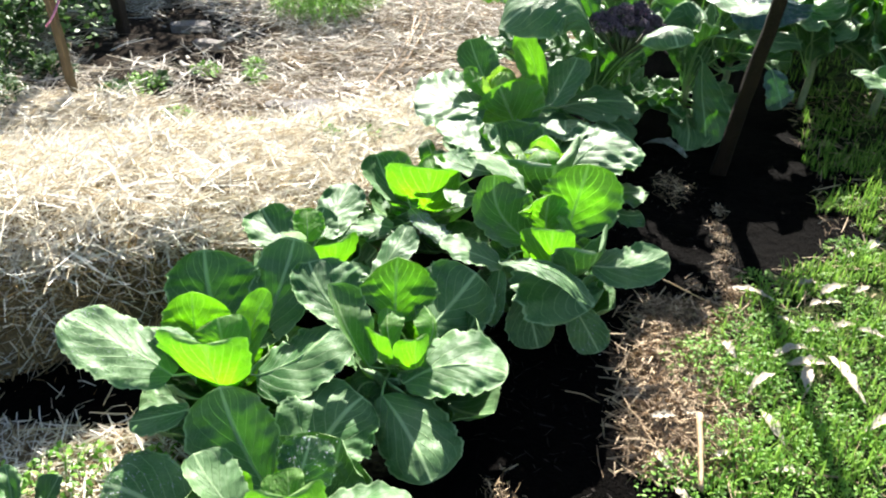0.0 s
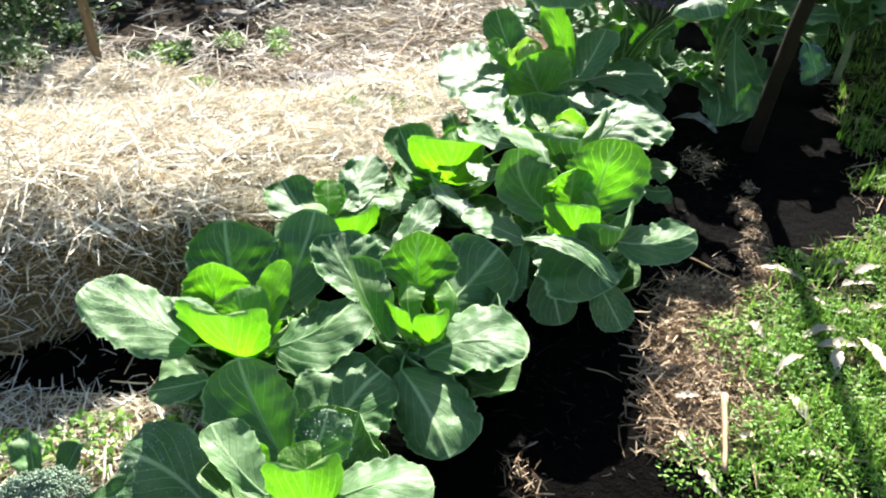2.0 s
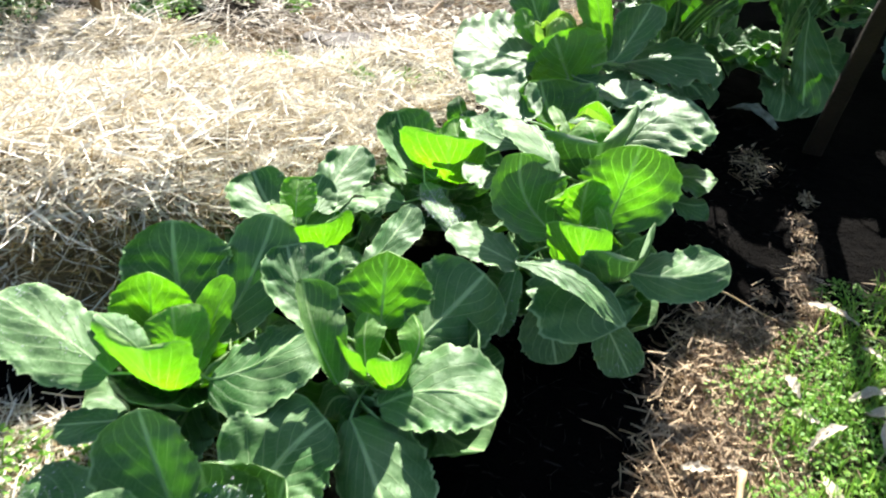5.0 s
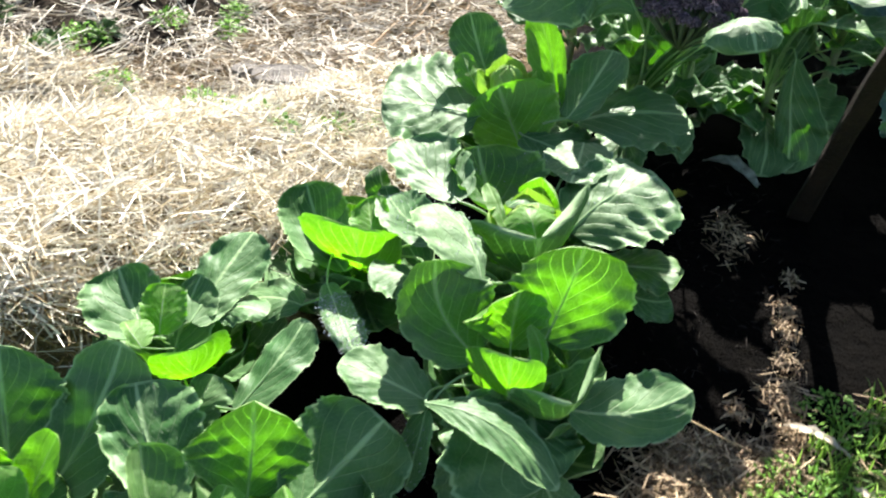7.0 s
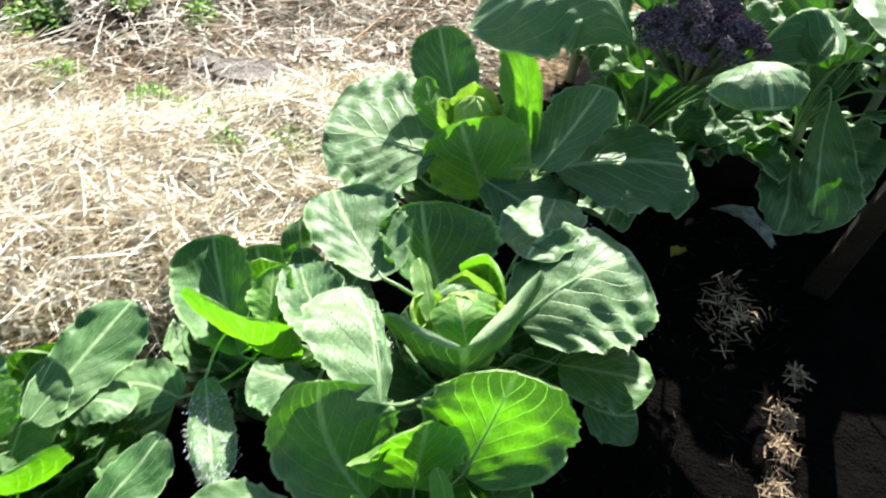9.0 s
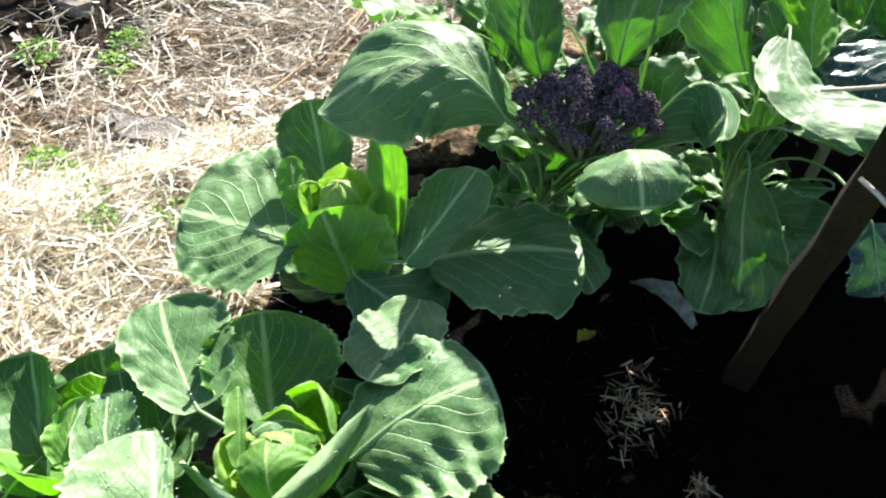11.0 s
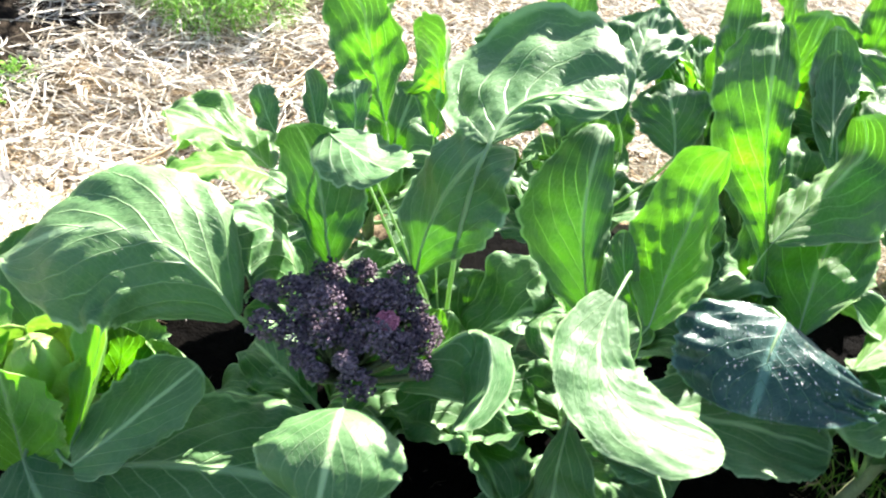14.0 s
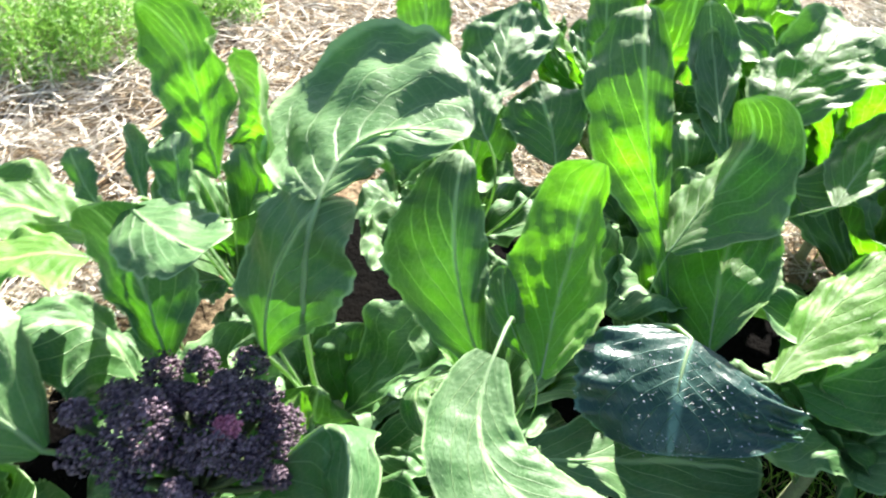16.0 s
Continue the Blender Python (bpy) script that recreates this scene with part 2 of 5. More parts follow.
def tube(path, radii, sides=6):
    """Verts and faces of a round bar along a path of points."""
    path, radii = np.asarray(path, float), np.asarray(radii, float)
    along = np.gradient(path, axis=0)
    along /= np.linalg.norm(along, axis=1, keepdims=True) + 1e-9
    helper = np.where(np.abs(along[:, 2:3]) > 0.9, [[1.0, 0, 0]], [[0, 0, 1.0]])
    a = np.cross(along, helper)
    a /= np.linalg.norm(a, axis=1, keepdims=True) + 1e-9
    b = np.cross(along, a)
    turn = np.linspace(0, 2 * np.pi, sides, endpoint=False)
    ring = a[:, None] * np.cos(turn)[None, :, None] + b[:, None] * np.sin(turn)[None, :, None]
    verts = (path[:, None] + ring * radii[:, None, None]).reshape(-1, 3)
    faces = []
    for i in range(len(path) - 1):
        for j in range(sides):
            k = (j + 1) % sides
            faces.append((i * sides + j, i * sides + k, (i + 1) * sides + k, (i + 1) * sides + j))
    faces.append(tuple(range(sides))[::-1])
    faces.append(tuple(range((len(path) - 1) * sides, len(path) * sides)))
    return verts, faces


# ---- ground ----
def spread(near, far, step, outer):
    inside = np.arange(near, far + step / 2, step)
    return np.r_[outer[0], inside, outer[1]]


def build_ground():
    xs = spread(-3.2, 3.4, 0.05, ((-400, -60, -15, -6, -4), (4.2, 6, 15, 60, 400)))
    ys = spread(-1.2, 6.2, 0.05, ((-400, -60, -15, -5, -2), (7, 9, 15, 60, 400)))
    x, y = np.meshgrid(xs, ys)
    verts = np.stack([x, y, ground_height(x, y)], -1).reshape(-1, 3)
    n = Nodes("garden_soil")
    place = n.add("NewGeometry").outputs["Position"]
    xyz = n.put(n.add("SeparateXYZ"), {0: place})
    px, py = xyz.outputs[0], xyz.outputs[1]
    ragged = n.math("MULTIPLY_ADD", n.noise(5.0, 5.0, place), 0.5, -0.25)
    right = n.math("ADD", n.math("MULTIPLY_ADD", n.ramp(py, 1.5, 2.0), -0.58, n.math("MULTIPLY_ADD", py, -0.16, px)), ragged)          # past the bed's grassy edge; the shift puts dark soil for shaded grass
    # Litter begins late in y, leaving dark soil as shade by the broccoli.
    left = n.math("ADD", n.math("MULTIPLY_ADD", n.ramp(py, 2.4, 3.4), -0.45, px), ragged)
    # Strip of dark soil painted where the bale's shadow falls.
    left = n.math("ADD", left, n.math("MULTIPLY", n.math("MULTIPLY", n.ramp(py, 1.04, 1.14), n.ramp(py, 1.75, 1.6)), 3.0))
    left = n.math("MULTIPLY_ADD", n.ramp(py, 3.6, 4.0), -3.0, left)
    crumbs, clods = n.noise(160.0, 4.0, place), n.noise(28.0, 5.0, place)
    # Dark compost, taken nearly to black for the plants' shade on it.
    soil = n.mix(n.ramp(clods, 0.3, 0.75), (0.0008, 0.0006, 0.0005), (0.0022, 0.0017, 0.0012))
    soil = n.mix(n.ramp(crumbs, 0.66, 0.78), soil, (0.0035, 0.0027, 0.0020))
    litter = n.mix(n.ramp(n.noise(55.0, 5.0, place), 0.3, 0.7), (0.06, 0.040, 0.022), (0.36, 0.27, 0.17))
    turf = n.mix(n.ramp(clods, 0.35, 0.7), (0.012, 0.022, 0.006), (0.07, 0.085, 0.03))
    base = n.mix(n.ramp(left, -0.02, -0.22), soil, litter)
    base = n.mix(n.math("MULTIPLY", n.math("MULTIPLY", n.ramp(right, 0.34, 0.46), n.ramp(py, 1.56, 1.42)), n.ramp(py, 0.98, 1.10)), base, litter)
    base = n.mix(n.ramp(right, 0.52, 0.66), base, turf)
    outer = n.math("MAXIMUM", n.math("MULTIPLY", px, -1.0), n.math("SUBTRACT", 2.6, py))
    base = n.mix(n.ramp(n.math("ADD", outer, n.math("MULTIPLY", ragged, 2.0)), 2.7, 3.3), base, turf)          # rough grass round about
    far = n.math("POWER", n.math("DIVIDE", n.math("ADD", px, 1.42), 0.62), 2.0)
    far = n.math("ADD", n.math("ADD", far, n.math("POWER", n.math("DIVIDE", n.math("ADD", py, -3.35), 0.70), 2.0)), n.math("MULTIPLY", ragged, 2.0))
    base = n.mix(n.ramp(far, 1.1, 0.7), base, n.mix(n.ramp(clods, 0.3, 0.75), (0.006, 0.005, 0.004), (0.045, 0.034, 0.024)))          # bare soil, darkened for the shade behind the path
    normal = n.bump(n.math("ADD", clods, n.math("MULTIPLY", crumbs, 0.4)), 0.9, 0.02)
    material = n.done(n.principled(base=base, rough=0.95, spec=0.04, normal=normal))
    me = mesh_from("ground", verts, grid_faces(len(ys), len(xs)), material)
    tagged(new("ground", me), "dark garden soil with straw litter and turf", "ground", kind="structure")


def build_mound():
    xs, ys = np.arange(-3.0, 0.11, 0.025), np.arange(0.75, 4.1, 0.025)
    x, y = np.meshgrid(xs, ys)
    z = mound_height(x, y)
    verts = np.stack([x, y, z], -1).reshape(-1, 3)
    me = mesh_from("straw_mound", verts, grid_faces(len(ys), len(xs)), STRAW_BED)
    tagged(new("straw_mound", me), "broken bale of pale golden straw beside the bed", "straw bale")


build_ground()
build_mound()


# ---- brassica leaves ----
LEAF_COUNT = [0]


def stem_of(x, y, kind, top=None):
    """A plant's root: an Empty on the soil with a short stem."""
    z = float(ground_height(x, y))
    root = new(kind + "_plant")
    root.location = (x, y, z)
    top = top or {"cabbage": 0.15, "broccoli": 0.36, "cauliflower": 0.26}[kind]
    k = np.linspace(0, 1, 6)
    path = np.stack([0.012 * np.sin(3 * k), 0.008 * np.sin(5 * k), -0.02 + k * (top + 0.02)], 1)
    verts, faces = tube(path, 0.016 - 0.004 * k, 8)
    child("stem", mesh_from("stem", verts, faces, STEM), root)
    labels = {"cabbage": "young green cabbage with waxy spreading leaves", "broccoli": "purple sprouting broccoli with drooping leaves", "cauliflower": "tall leafy cauliflower plant with upright leaves"}
    return tagged(root, labels[kind], kind, "brassicas in the bed")


def leaf(plant, tone, off, azimuth, slope, length, width, arch, cup, roll, shape=None, curl=0.0):
    """One leaf: off is its foot from the plant's root at soil level zero; arch bows the rib up, cup lifts the edges, roll turns it about the rib."""
    LEAF_COUNT[0] += 1
    rng = np.random.default_rng(100 + LEAF_COUNT[0])
    kind = plant["category"]
    shape = shape or ("bowl" if tone == "inner" else "round" if kind == "cabbage" else "long")
    az, el = radians(azimuth), radians(slope)
    out = np.array([math.cos(az), math.sin(az), 0.0])
    chord = out * math.cos(el) + np.array([0, 0, math.sin(el)])
    face = -out * math.sin(el) + np.array([0, 0, math.cos(el)])
    side = np.cross(chord, face)
    r = radians(roll)
    face, side = face * math.cos(r) + side * math.sin(r), side * math.cos(r) - face * math.sin(r)
    foot = np.array(off) - [0, 0, plant.location.z]
    long = shape == "long"
    rows, columns = 46, 25
    u = 1 - (1 - np.linspace(0, 1, rows)) ** 1.25
    v = np.linspace(-1, 1, columns)
    bow = 4 * arch * length * u * (1 - u)
    sway = 0.03 * length * np.sin(u * 3 + rng.uniform(0, 6)) * u
    rib = foot + u[:, None] * length * chord + bow[:, None] * face + sway[:, None] * side
    # the stalk, from the stem to the blade's foot
    start = np.array([0, 0, min(0.14, max(0.03, foot[2] - 0.02))])
    gap = np.linalg.norm(foot - start)
    k = np.linspace(0, 1, 9)[:-1, None]
    knee = np.array([foot[0] * 0.55, foot[1] * 0.55, foot[2]]) - 0.25 * gap * chord
    stalk = (1 - k) ** 2 * start + 2 * k * (1 - k) * knee + k**2 * foot
    if long and gap > 0.08:
        whole = np.concatenate([stalk[4:], rib])
        stalk = stalk[:4]
        run = np.r_[0, np.cumsum(np.linalg.norm(np.diff(whole, axis=0), axis=1))]
        rib = np.stack([np.interp(u * run[-1], run, whole[:, i]) for i in range(3)], 1)
    # upright leaves bend over at the top
    flop = radians(curl)
    if long and not curl and slope > 35:
        flop = radians(rng.choice([-1, 1]) * rng.uniform(40, 110)) if rng.uniform() < 0.6 else radians(rng.uniform(-30, 30))
    elif not curl and tone == "outer" and not long:
        flop = radians(rng.uniform(-45, 15))
    turn = flop * smooth(u, 0.66, 1.0)
    step = np.diff(rib, axis=0, prepend=rib[:1])
    step = step * np.cos(turn)[:, None] + np.cross(side, step) * np.sin(turn)[:, None]
    rib = rib[0] + np.cumsum(step, axis=0)
    along = np.gradient(rib, axis=0)
    along /= np.linalg.norm(along, axis=1, keepdims=True)
    local = np.cross(side, along)
    local /= np.linalg.norm(local, axis=1, keepdims=True)
    if shape == "round":
        peak, foot_width = 0.56, 0.18
        lower = foot_width + (1 - foot_width) * np.sin(np.pi / 2 * np.clip(u / peak, 0, 1)) ** 0.62
    elif shape == "bowl":
        peak, foot_width = 0.72, 0.25
        lower = foot_width + (1 - foot_width) * np.sin(np.pi / 2 * np.clip(u / peak, 0, 1)) ** 0.75
    else:
        peak, foot_width = 0.58, 0.05
        lower = foot_width + (1 - foot_width) * np.sin(np.pi / 2 * np.clip((u - 0.06) / (peak - 0.06), 0, 1)) ** 1.1
    upper = np.clip(1 - np.clip((u - peak) / (1.0 - peak), 0, 1) ** 2.3, 0.0004, 1) ** (0.35 if shape == "bowl" else 0.5)
    half = width / 2 * np.where(u < peak, lower, upper)
    U, V = np.meshgrid(u, v, indexing="ij")
    A = np.abs(V)
    rich = 1.7 if long else 0.30 if shape == "bowl" or tone == "inner" else 1.0
    S = np.sign(V)
    notch = 1 + rich * (0.022 * np.sin(37 * U + rng.uniform(0, 6) + 2 * S) + 0.016 * np.sin(71 * U + rng.uniform(0, 6) + S)) * A**2 + rich * (0.35 if shape == "round" else 1.0) * (0.035 * np.sin(9 * U + rng.uniform(0, 6) + 3 * S) + 0.05 * np.sin(5 * U + rng.uniform(0, 6) + 2 * S)) + rich * rng.uniform(-0.12, 0.12) * S
    fringe = rng.normal(0, 0.014, (rows, 2))          # small uneven teeth along the rim
    notch = notch + rich * np.where(V > 0, fringe[:, :1], fringe[:, 1:]) * A**5
    H = half[:, None] * notch
    ruffle = rich * (0.09 * np.sin(11 * U + rng.uniform(0, 6) + 1.7 * S) + 0.045 * np.sin(33 * U + rng.uniform(0, 6) + S)) * A**2.5
    saw = ((U - 0.5 * A) * 6) % 1.0          # swells between the side veins
    quilt = (0.03 if shape == "round" else 0.065 if long else 0.03) * np.sin(np.pi * saw) * (0.25 + A) * smooth(A, 1.02, 0.85)
    metric_u, metric_v = U * length, V * half[:, None]
    crease = 0.0
    for i in range(9):          # uneven puckers of three to twelve centimetres
        w, a = rng.uniform(0.028, 0.12), rng.uniform(0, np.pi)
        crease = crease + 0.045 * w * np.sin(2 * np.pi / w * (metric_u * math.cos(a) + metric_v * math.sin(a)) + rng.uniform(0, 6))
    crease = crease * (1.5 if long else 0.35 if rich > 0.5 else 0.2) * smooth(U, 0.0, 0.3) * np.clip(0.25 + A, 0, 1)
    fold = (rng.uniform(0.12, 0.6) if rng.uniform() < 0.8 else -0.25) * A if long else 0.0
    lobe = rng.uniform(-0.12, 0.12) * V * A
    rim = (rng.uniform(-0.6, 0.35) * (V > 0) + rng.uniform(-0.6, 0.35) * (V < 0)) * np.clip(A - 0.55, 0, 1) ** 2 * 2 if rich > 0.5 else 0.0
    bend = cup * np.sin(np.clip(A, 0, 1) * np.pi / 2) ** 2 * 1.4
    lift = half[:, None] * (bend + ruffle + quilt + lobe + fold + rim) + crease
    reach = V * H * np.cos(np.clip(abs(cup) * 1.6, 0, 0.9) * A)
    points = rib[:, None] + reach[..., None] * side + lift[..., None] * local[:, None]
    uv = np.stack([U, V * 0.5 + 0.5], -1).reshape(-1, 2)
    me = mesh_from("leaf", points.reshape(-1, 3), grid_faces(rows, columns), LEAF[tone], uv)
    blade = child("leaf", me, plant)
    # the midrib, running down as the stalk
    thick = (0.0032 + 0.010 * width) * (1.0 if tone in ("outer", "blue") else 0.45)
    lower_rib = rib[: int(rows * 0.85)] - local[: int(rows * 0.85)] * thick * 0.35
    path = np.concatenate([stalk, lower_rib])
    radii = np.r_[np.full(len(stalk), thick), thick * np.linspace(1, 0.15, len(lower_rib))]
    verts, faces = tube(path, radii, 6)
    child("midrib", mesh_from("midrib", verts, faces, RIB), blade)
    return blade


def blade(plant, tone, foot, mid, tip, left, right, shape="round", wave=1.0, dew=0):
    """One leaf by its bearing: the midrib runs from foot through mid to tip, and the widest part reaches out to left and right (metres from the root, height above zero)."""
    LEAF_COUNT[0] += 1
    rng = np.random.default_rng(500 + LEAF_COUNT[0])
    F, M, T, L, R = (np.array(p, float) - [0, 0, plant.location.z] for p in (foot, mid, tip, left, right))
    length = np.linalg.norm(M - F) + np.linalg.norm(T - M)
    m = float(np.clip(np.linalg.norm(M - F) / length, 0.32, 0.68))
    rows, columns = 46, 27
    u = 1 - (1 - np.linspace(0, 1, rows)) ** 1.25
    v = np.linspace(-1, 1, columns)

    def rib_at(k):
        k = np.atleast_1d(k)[:, None]
        return F * ((k - m) * (k - 1) / m) + M * (k * (k - 1) / (m * (m - 1))) + T * (k * (k - m) / (1 - m))

    fine = np.linspace(0, 1, 201)
    path = rib_at(fine)
    along = np.gradient(path, axis=0)
    along /= np.linalg.norm(along, axis=1, keepdims=True)
    turn = np.cross(M - F, T - F)
    if np.linalg.norm(turn) < 0.03 * length**2:
        turn = np.cross(np.cross(T - F, R - L), T - F)
    turn /= np.linalg.norm(turn)
    middle = np.einsum("ij,ij->i", (L + R) / 2 - path, along)
    widest = float(np.clip(fine[int(np.argmin(np.abs(middle)))], 0.42, 0.88 if shape == "bowl" else 0.74))
    i = int(widest * 200)
    normal = np.cross(along[i], turn)
    reach = [(float((p - path[i]) @ turn), float((p - path[i]) @ normal)) for p in (L, R)]
    span = np.array(reach[1]) - np.array(reach[0])
    span /= np.linalg.norm(span) + 1e-9
    lift_way = np.array([-span[1], span[0]])
    wide = [abs(float(np.dot(r, span))) for r in reach]
    high = [float(np.dot(r, lift_way)) for r in reach]
    half_width = 0.5 * (wide[0] + wide[1])
    rib = rib_at(u)
    long = shape in ("long", "paddle")
    if long:
        rib = rib + (0.025 * length * rng.uniform(-1, 1) * np.sin(u * 5 + rng.uniform(0, 6)) * u * (1 - u) * 3)[:, None] * turn
    way = np.stack([np.interp(u, fine, along[:, k]) for k in range(3)], 1)
    way /= np.linalg.norm(way, axis=1, keepdims=True)
    up = np.cross(way, turn)
    side = span[0] * turn + span[1] * up
    local = lift_way[0] * turn + lift_way[1] * up
    if long:
        lean = (rng.uniform(-0.5, 0.5) * (u - 0.4))[:, None]
        side, local = side * np.cos(lean) + local * np.sin(lean), local * np.cos(lean) - side * np.sin(lean)
        if length > 0.2 and T[2] - F[2] > 0.1:          # the top folds over
            flop = rng.choice([-1, 1]) * rng.uniform(0.5, 1.6) * smooth(u, 0.72, 1.0)
            step = np.diff(rib, axis=0, prepend=rib[:1]) * (1 + 0.35 * smooth(u, 0.7, 1.0))[:, None]
            step = step * np.cos(flop)[:, None] + np.cross(side, step) * np.sin(flop)[:, None]
            rib = rib[0] + np.cumsum(step, axis=0)
            local = local * np.cos(flop)[:, None] + np.cross(side, local) * np.sin(flop)[:, None]
    foot_width, ease, fall, blunt = {"round": (0.32, 0.68, 2.7, 0.47), "paddle": (0.07, 2.8, 2.4, 0.5), "bowl": (0.34, 0.7, 3.4, 0.32), "long": (0.10, 0.9, 2.0, 0.55)}[shape]
    lower = foot_width + (1 - foot_width) * np.sin(np.pi / 2 * np.clip(u / widest, 0, 1)) ** ease
    upper = np.clip(1 - np.clip((u - widest) / (1 - widest), 0, 1) ** fall, 0.0004, 1) ** blunt
    profile = np.where(u < widest, lower, upper)
    U, V = np.meshgrid(u, v, indexing="ij")
    A, S = np.abs(V), np.sign(V)
    rich = wave * {"round": 0.85, "bowl": 0.45, "long": 0.95, "paddle": 1.5}[shape]
    notch = 1 + rich * (0.020 * np.sin(37 * U + rng.uniform(0, 6) + 2 * S) + 0.014 * np.sin(71 * U + rng.uniform(0, 6) + S)) * A**2
    lobes = 2.2 if long else 1.0
    notch = notch + rich * lobes * (0.030 * np.sin(9 * U + rng.uniform(0, 6) + 3 * S) + 0.030 * np.sin(5 * U + rng.uniform(0, 6) + 2 * S)) * A
    fringe = rng.normal(0, 0.028, (rows, 2))
    notch = notch + rich * np.where(V > 0, fringe[:, :1], fringe[:, 1:]) * A**5
    spread_out = np.where(V < 0, wide[0], wide[1])
    raised = np.where(V < 0, high[0], high[1])
    ruffle = rich * ((0.15 if long else 0.075) * np.sin(11 * U + rng.uniform(0, 6) + 1.7 * S) + 0.055 * np.sin(31 * U + rng.uniform(0, 6) + S)) * A**2.5
    saw = ((U - 0.5 * A) * 6) % 1.0
    quilt = (0.075 if long else 0.034) * np.sin(np.pi * saw) * (0.2 + A) * smooth(A, 1.02, 0.85)
    metric_u, metric_v = U * length, V * half_width * profile[:, None]
    crease = 0.0
    for _ in range(9):          # uneven puckers of three to twelve centimetres
        w, a = rng.uniform(0.028, 0.12), rng.uniform(0, np.pi)
        crease = crease + 0.045 * w * np.sin(2 * np.pi / w * (metric_u * math.cos(a) + metric_v * math.sin(a)) + rng.uniform(0, 6))
    crease = crease * rich * (0.8 if long else 0.5) * smooth(U, 0.0, 0.3) * np.clip(0.25 + A, 0, 1)
    rim = np.where(V > 0, rng.uniform(-0.5, 0.25), rng.uniform(-0.5, 0.25)) * np.clip(A - 0.6, 0, 1) ** 2 * 1.6 * (shape != "bowl")
    out = S * A * spread_out * profile[:, None] * notch
    rise = raised * profile[:, None] * (0.12 * A + 0.88 * A**2 if shape == "bowl" else 0.3 * A + 0.7 * A**2) + half_width * profile[:, None] * (ruffle + quilt + rim) + crease
    points = rib[:, None] + out[..., None] * side[:, None] + rise[..., None] * local[:, None]
    uv = np.stack([U, V * 0.5 + 0.5], -1).reshape(-1, 2)
    ob = child("leaf", mesh_from("leaf", points.reshape(-1, 3), grid_faces(rows, columns), LEAF[tone], uv), plant)
    # the stalk from the stem, running up as the midrib
    start = np.array([0, 0, min(0.14, max(0.03, F[2] - 0.02))])
    gap = np.linalg.norm(F - start)
    k = np.linspace(0, 1, 9)[:-1, None]
    knee = np.array([F[0] * 0.6, F[1] * 0.6, F[2]]) - 0.3 * gap * way[0]
    stalk = (1 - k) ** 2 * start + 2 * k * (1 - k) * knee + k**2 * F
    thick = (0.0018 + 0.011 * half_width) * (1.0 if tone in ("outer", "blue") else 0.5)
    upto = int(rows * 0.85)
    back = local[:upto] * (1.0 if float(local[upto // 2] @ [0, 0, 1.0]) > 0 else -1.0)
    lower_rib = rib[:upto] - back * thick * 0.35
    radii = np.r_[np.full(len(stalk), thick * 1.1), thick * np.linspace(1, 0.15, upto)]
    verts, faces = tube(np.concatenate([stalk, lower_rib]), radii, 6)
    child("midrib", mesh_from("midrib", verts, faces, RIB), ob)
    if dew:
        drops(ob, points.reshape(-1, 3), np.repeat(back[:1], rows * columns, 0), columns, dew, rng)
    return ob


def drops(blade_ob, flat, lifted, columns, count, rng):
    """Dew lying on a leaf."""
    shape_ = np.array([(1, 0, 0), (0, 1, 0), (-1, 0, 0), (0, -1, 0), (0, 0, 0.8), (0, 0, -0.5)])
    verts, faces = [], []
    for i in rng.choice(np.arange(columns * 8, len(flat) - columns), count):
        first = len(verts)
        at = flat[i] + rng.normal(0, 0.004, 3) * [1, 1, 0.3] + lifted[i] * 0.0012
        verts += list(at + shape_ * rng.uniform(0.0008, 0.0022))
        faces += [tuple(first + c for c in f) for f in ((0, 1, 4), (1, 2, 4), (2, 3, 4), (3, 0, 4), (1, 0, 5), (2, 1, 5), (3, 2, 5), (0, 3, 5))]
    tagged(child("dew", mesh_from("dew", verts, faces, DEW), blade_ob, "clear dew drops"), kind="stuff")


def fill(plant, seed, count, high, slopes, lengths, widths, tone="outer", spread=0.03):
    """Leaves all round a plant, at uneven angles."""
    rng = np.random.default_rng(seed)
    for i in range(count):
        azimuth = 360 * (i + rng.uniform(-0.35, 0.35)) / count
        a, r = radians(azimuth), rng.uniform(0.5, 1.0) * spread
        leaf(plant, tone, (r * math.cos(a), r * math.sin(a), rng.uniform(*high)), azimuth, rng.uniform(*slopes), rng.uniform(*lengths), rng.uniform(*widths), rng.uniform(0.02, 0.12), rng.uniform(-0.02, 0.12), rng.uniform(-15, 15))


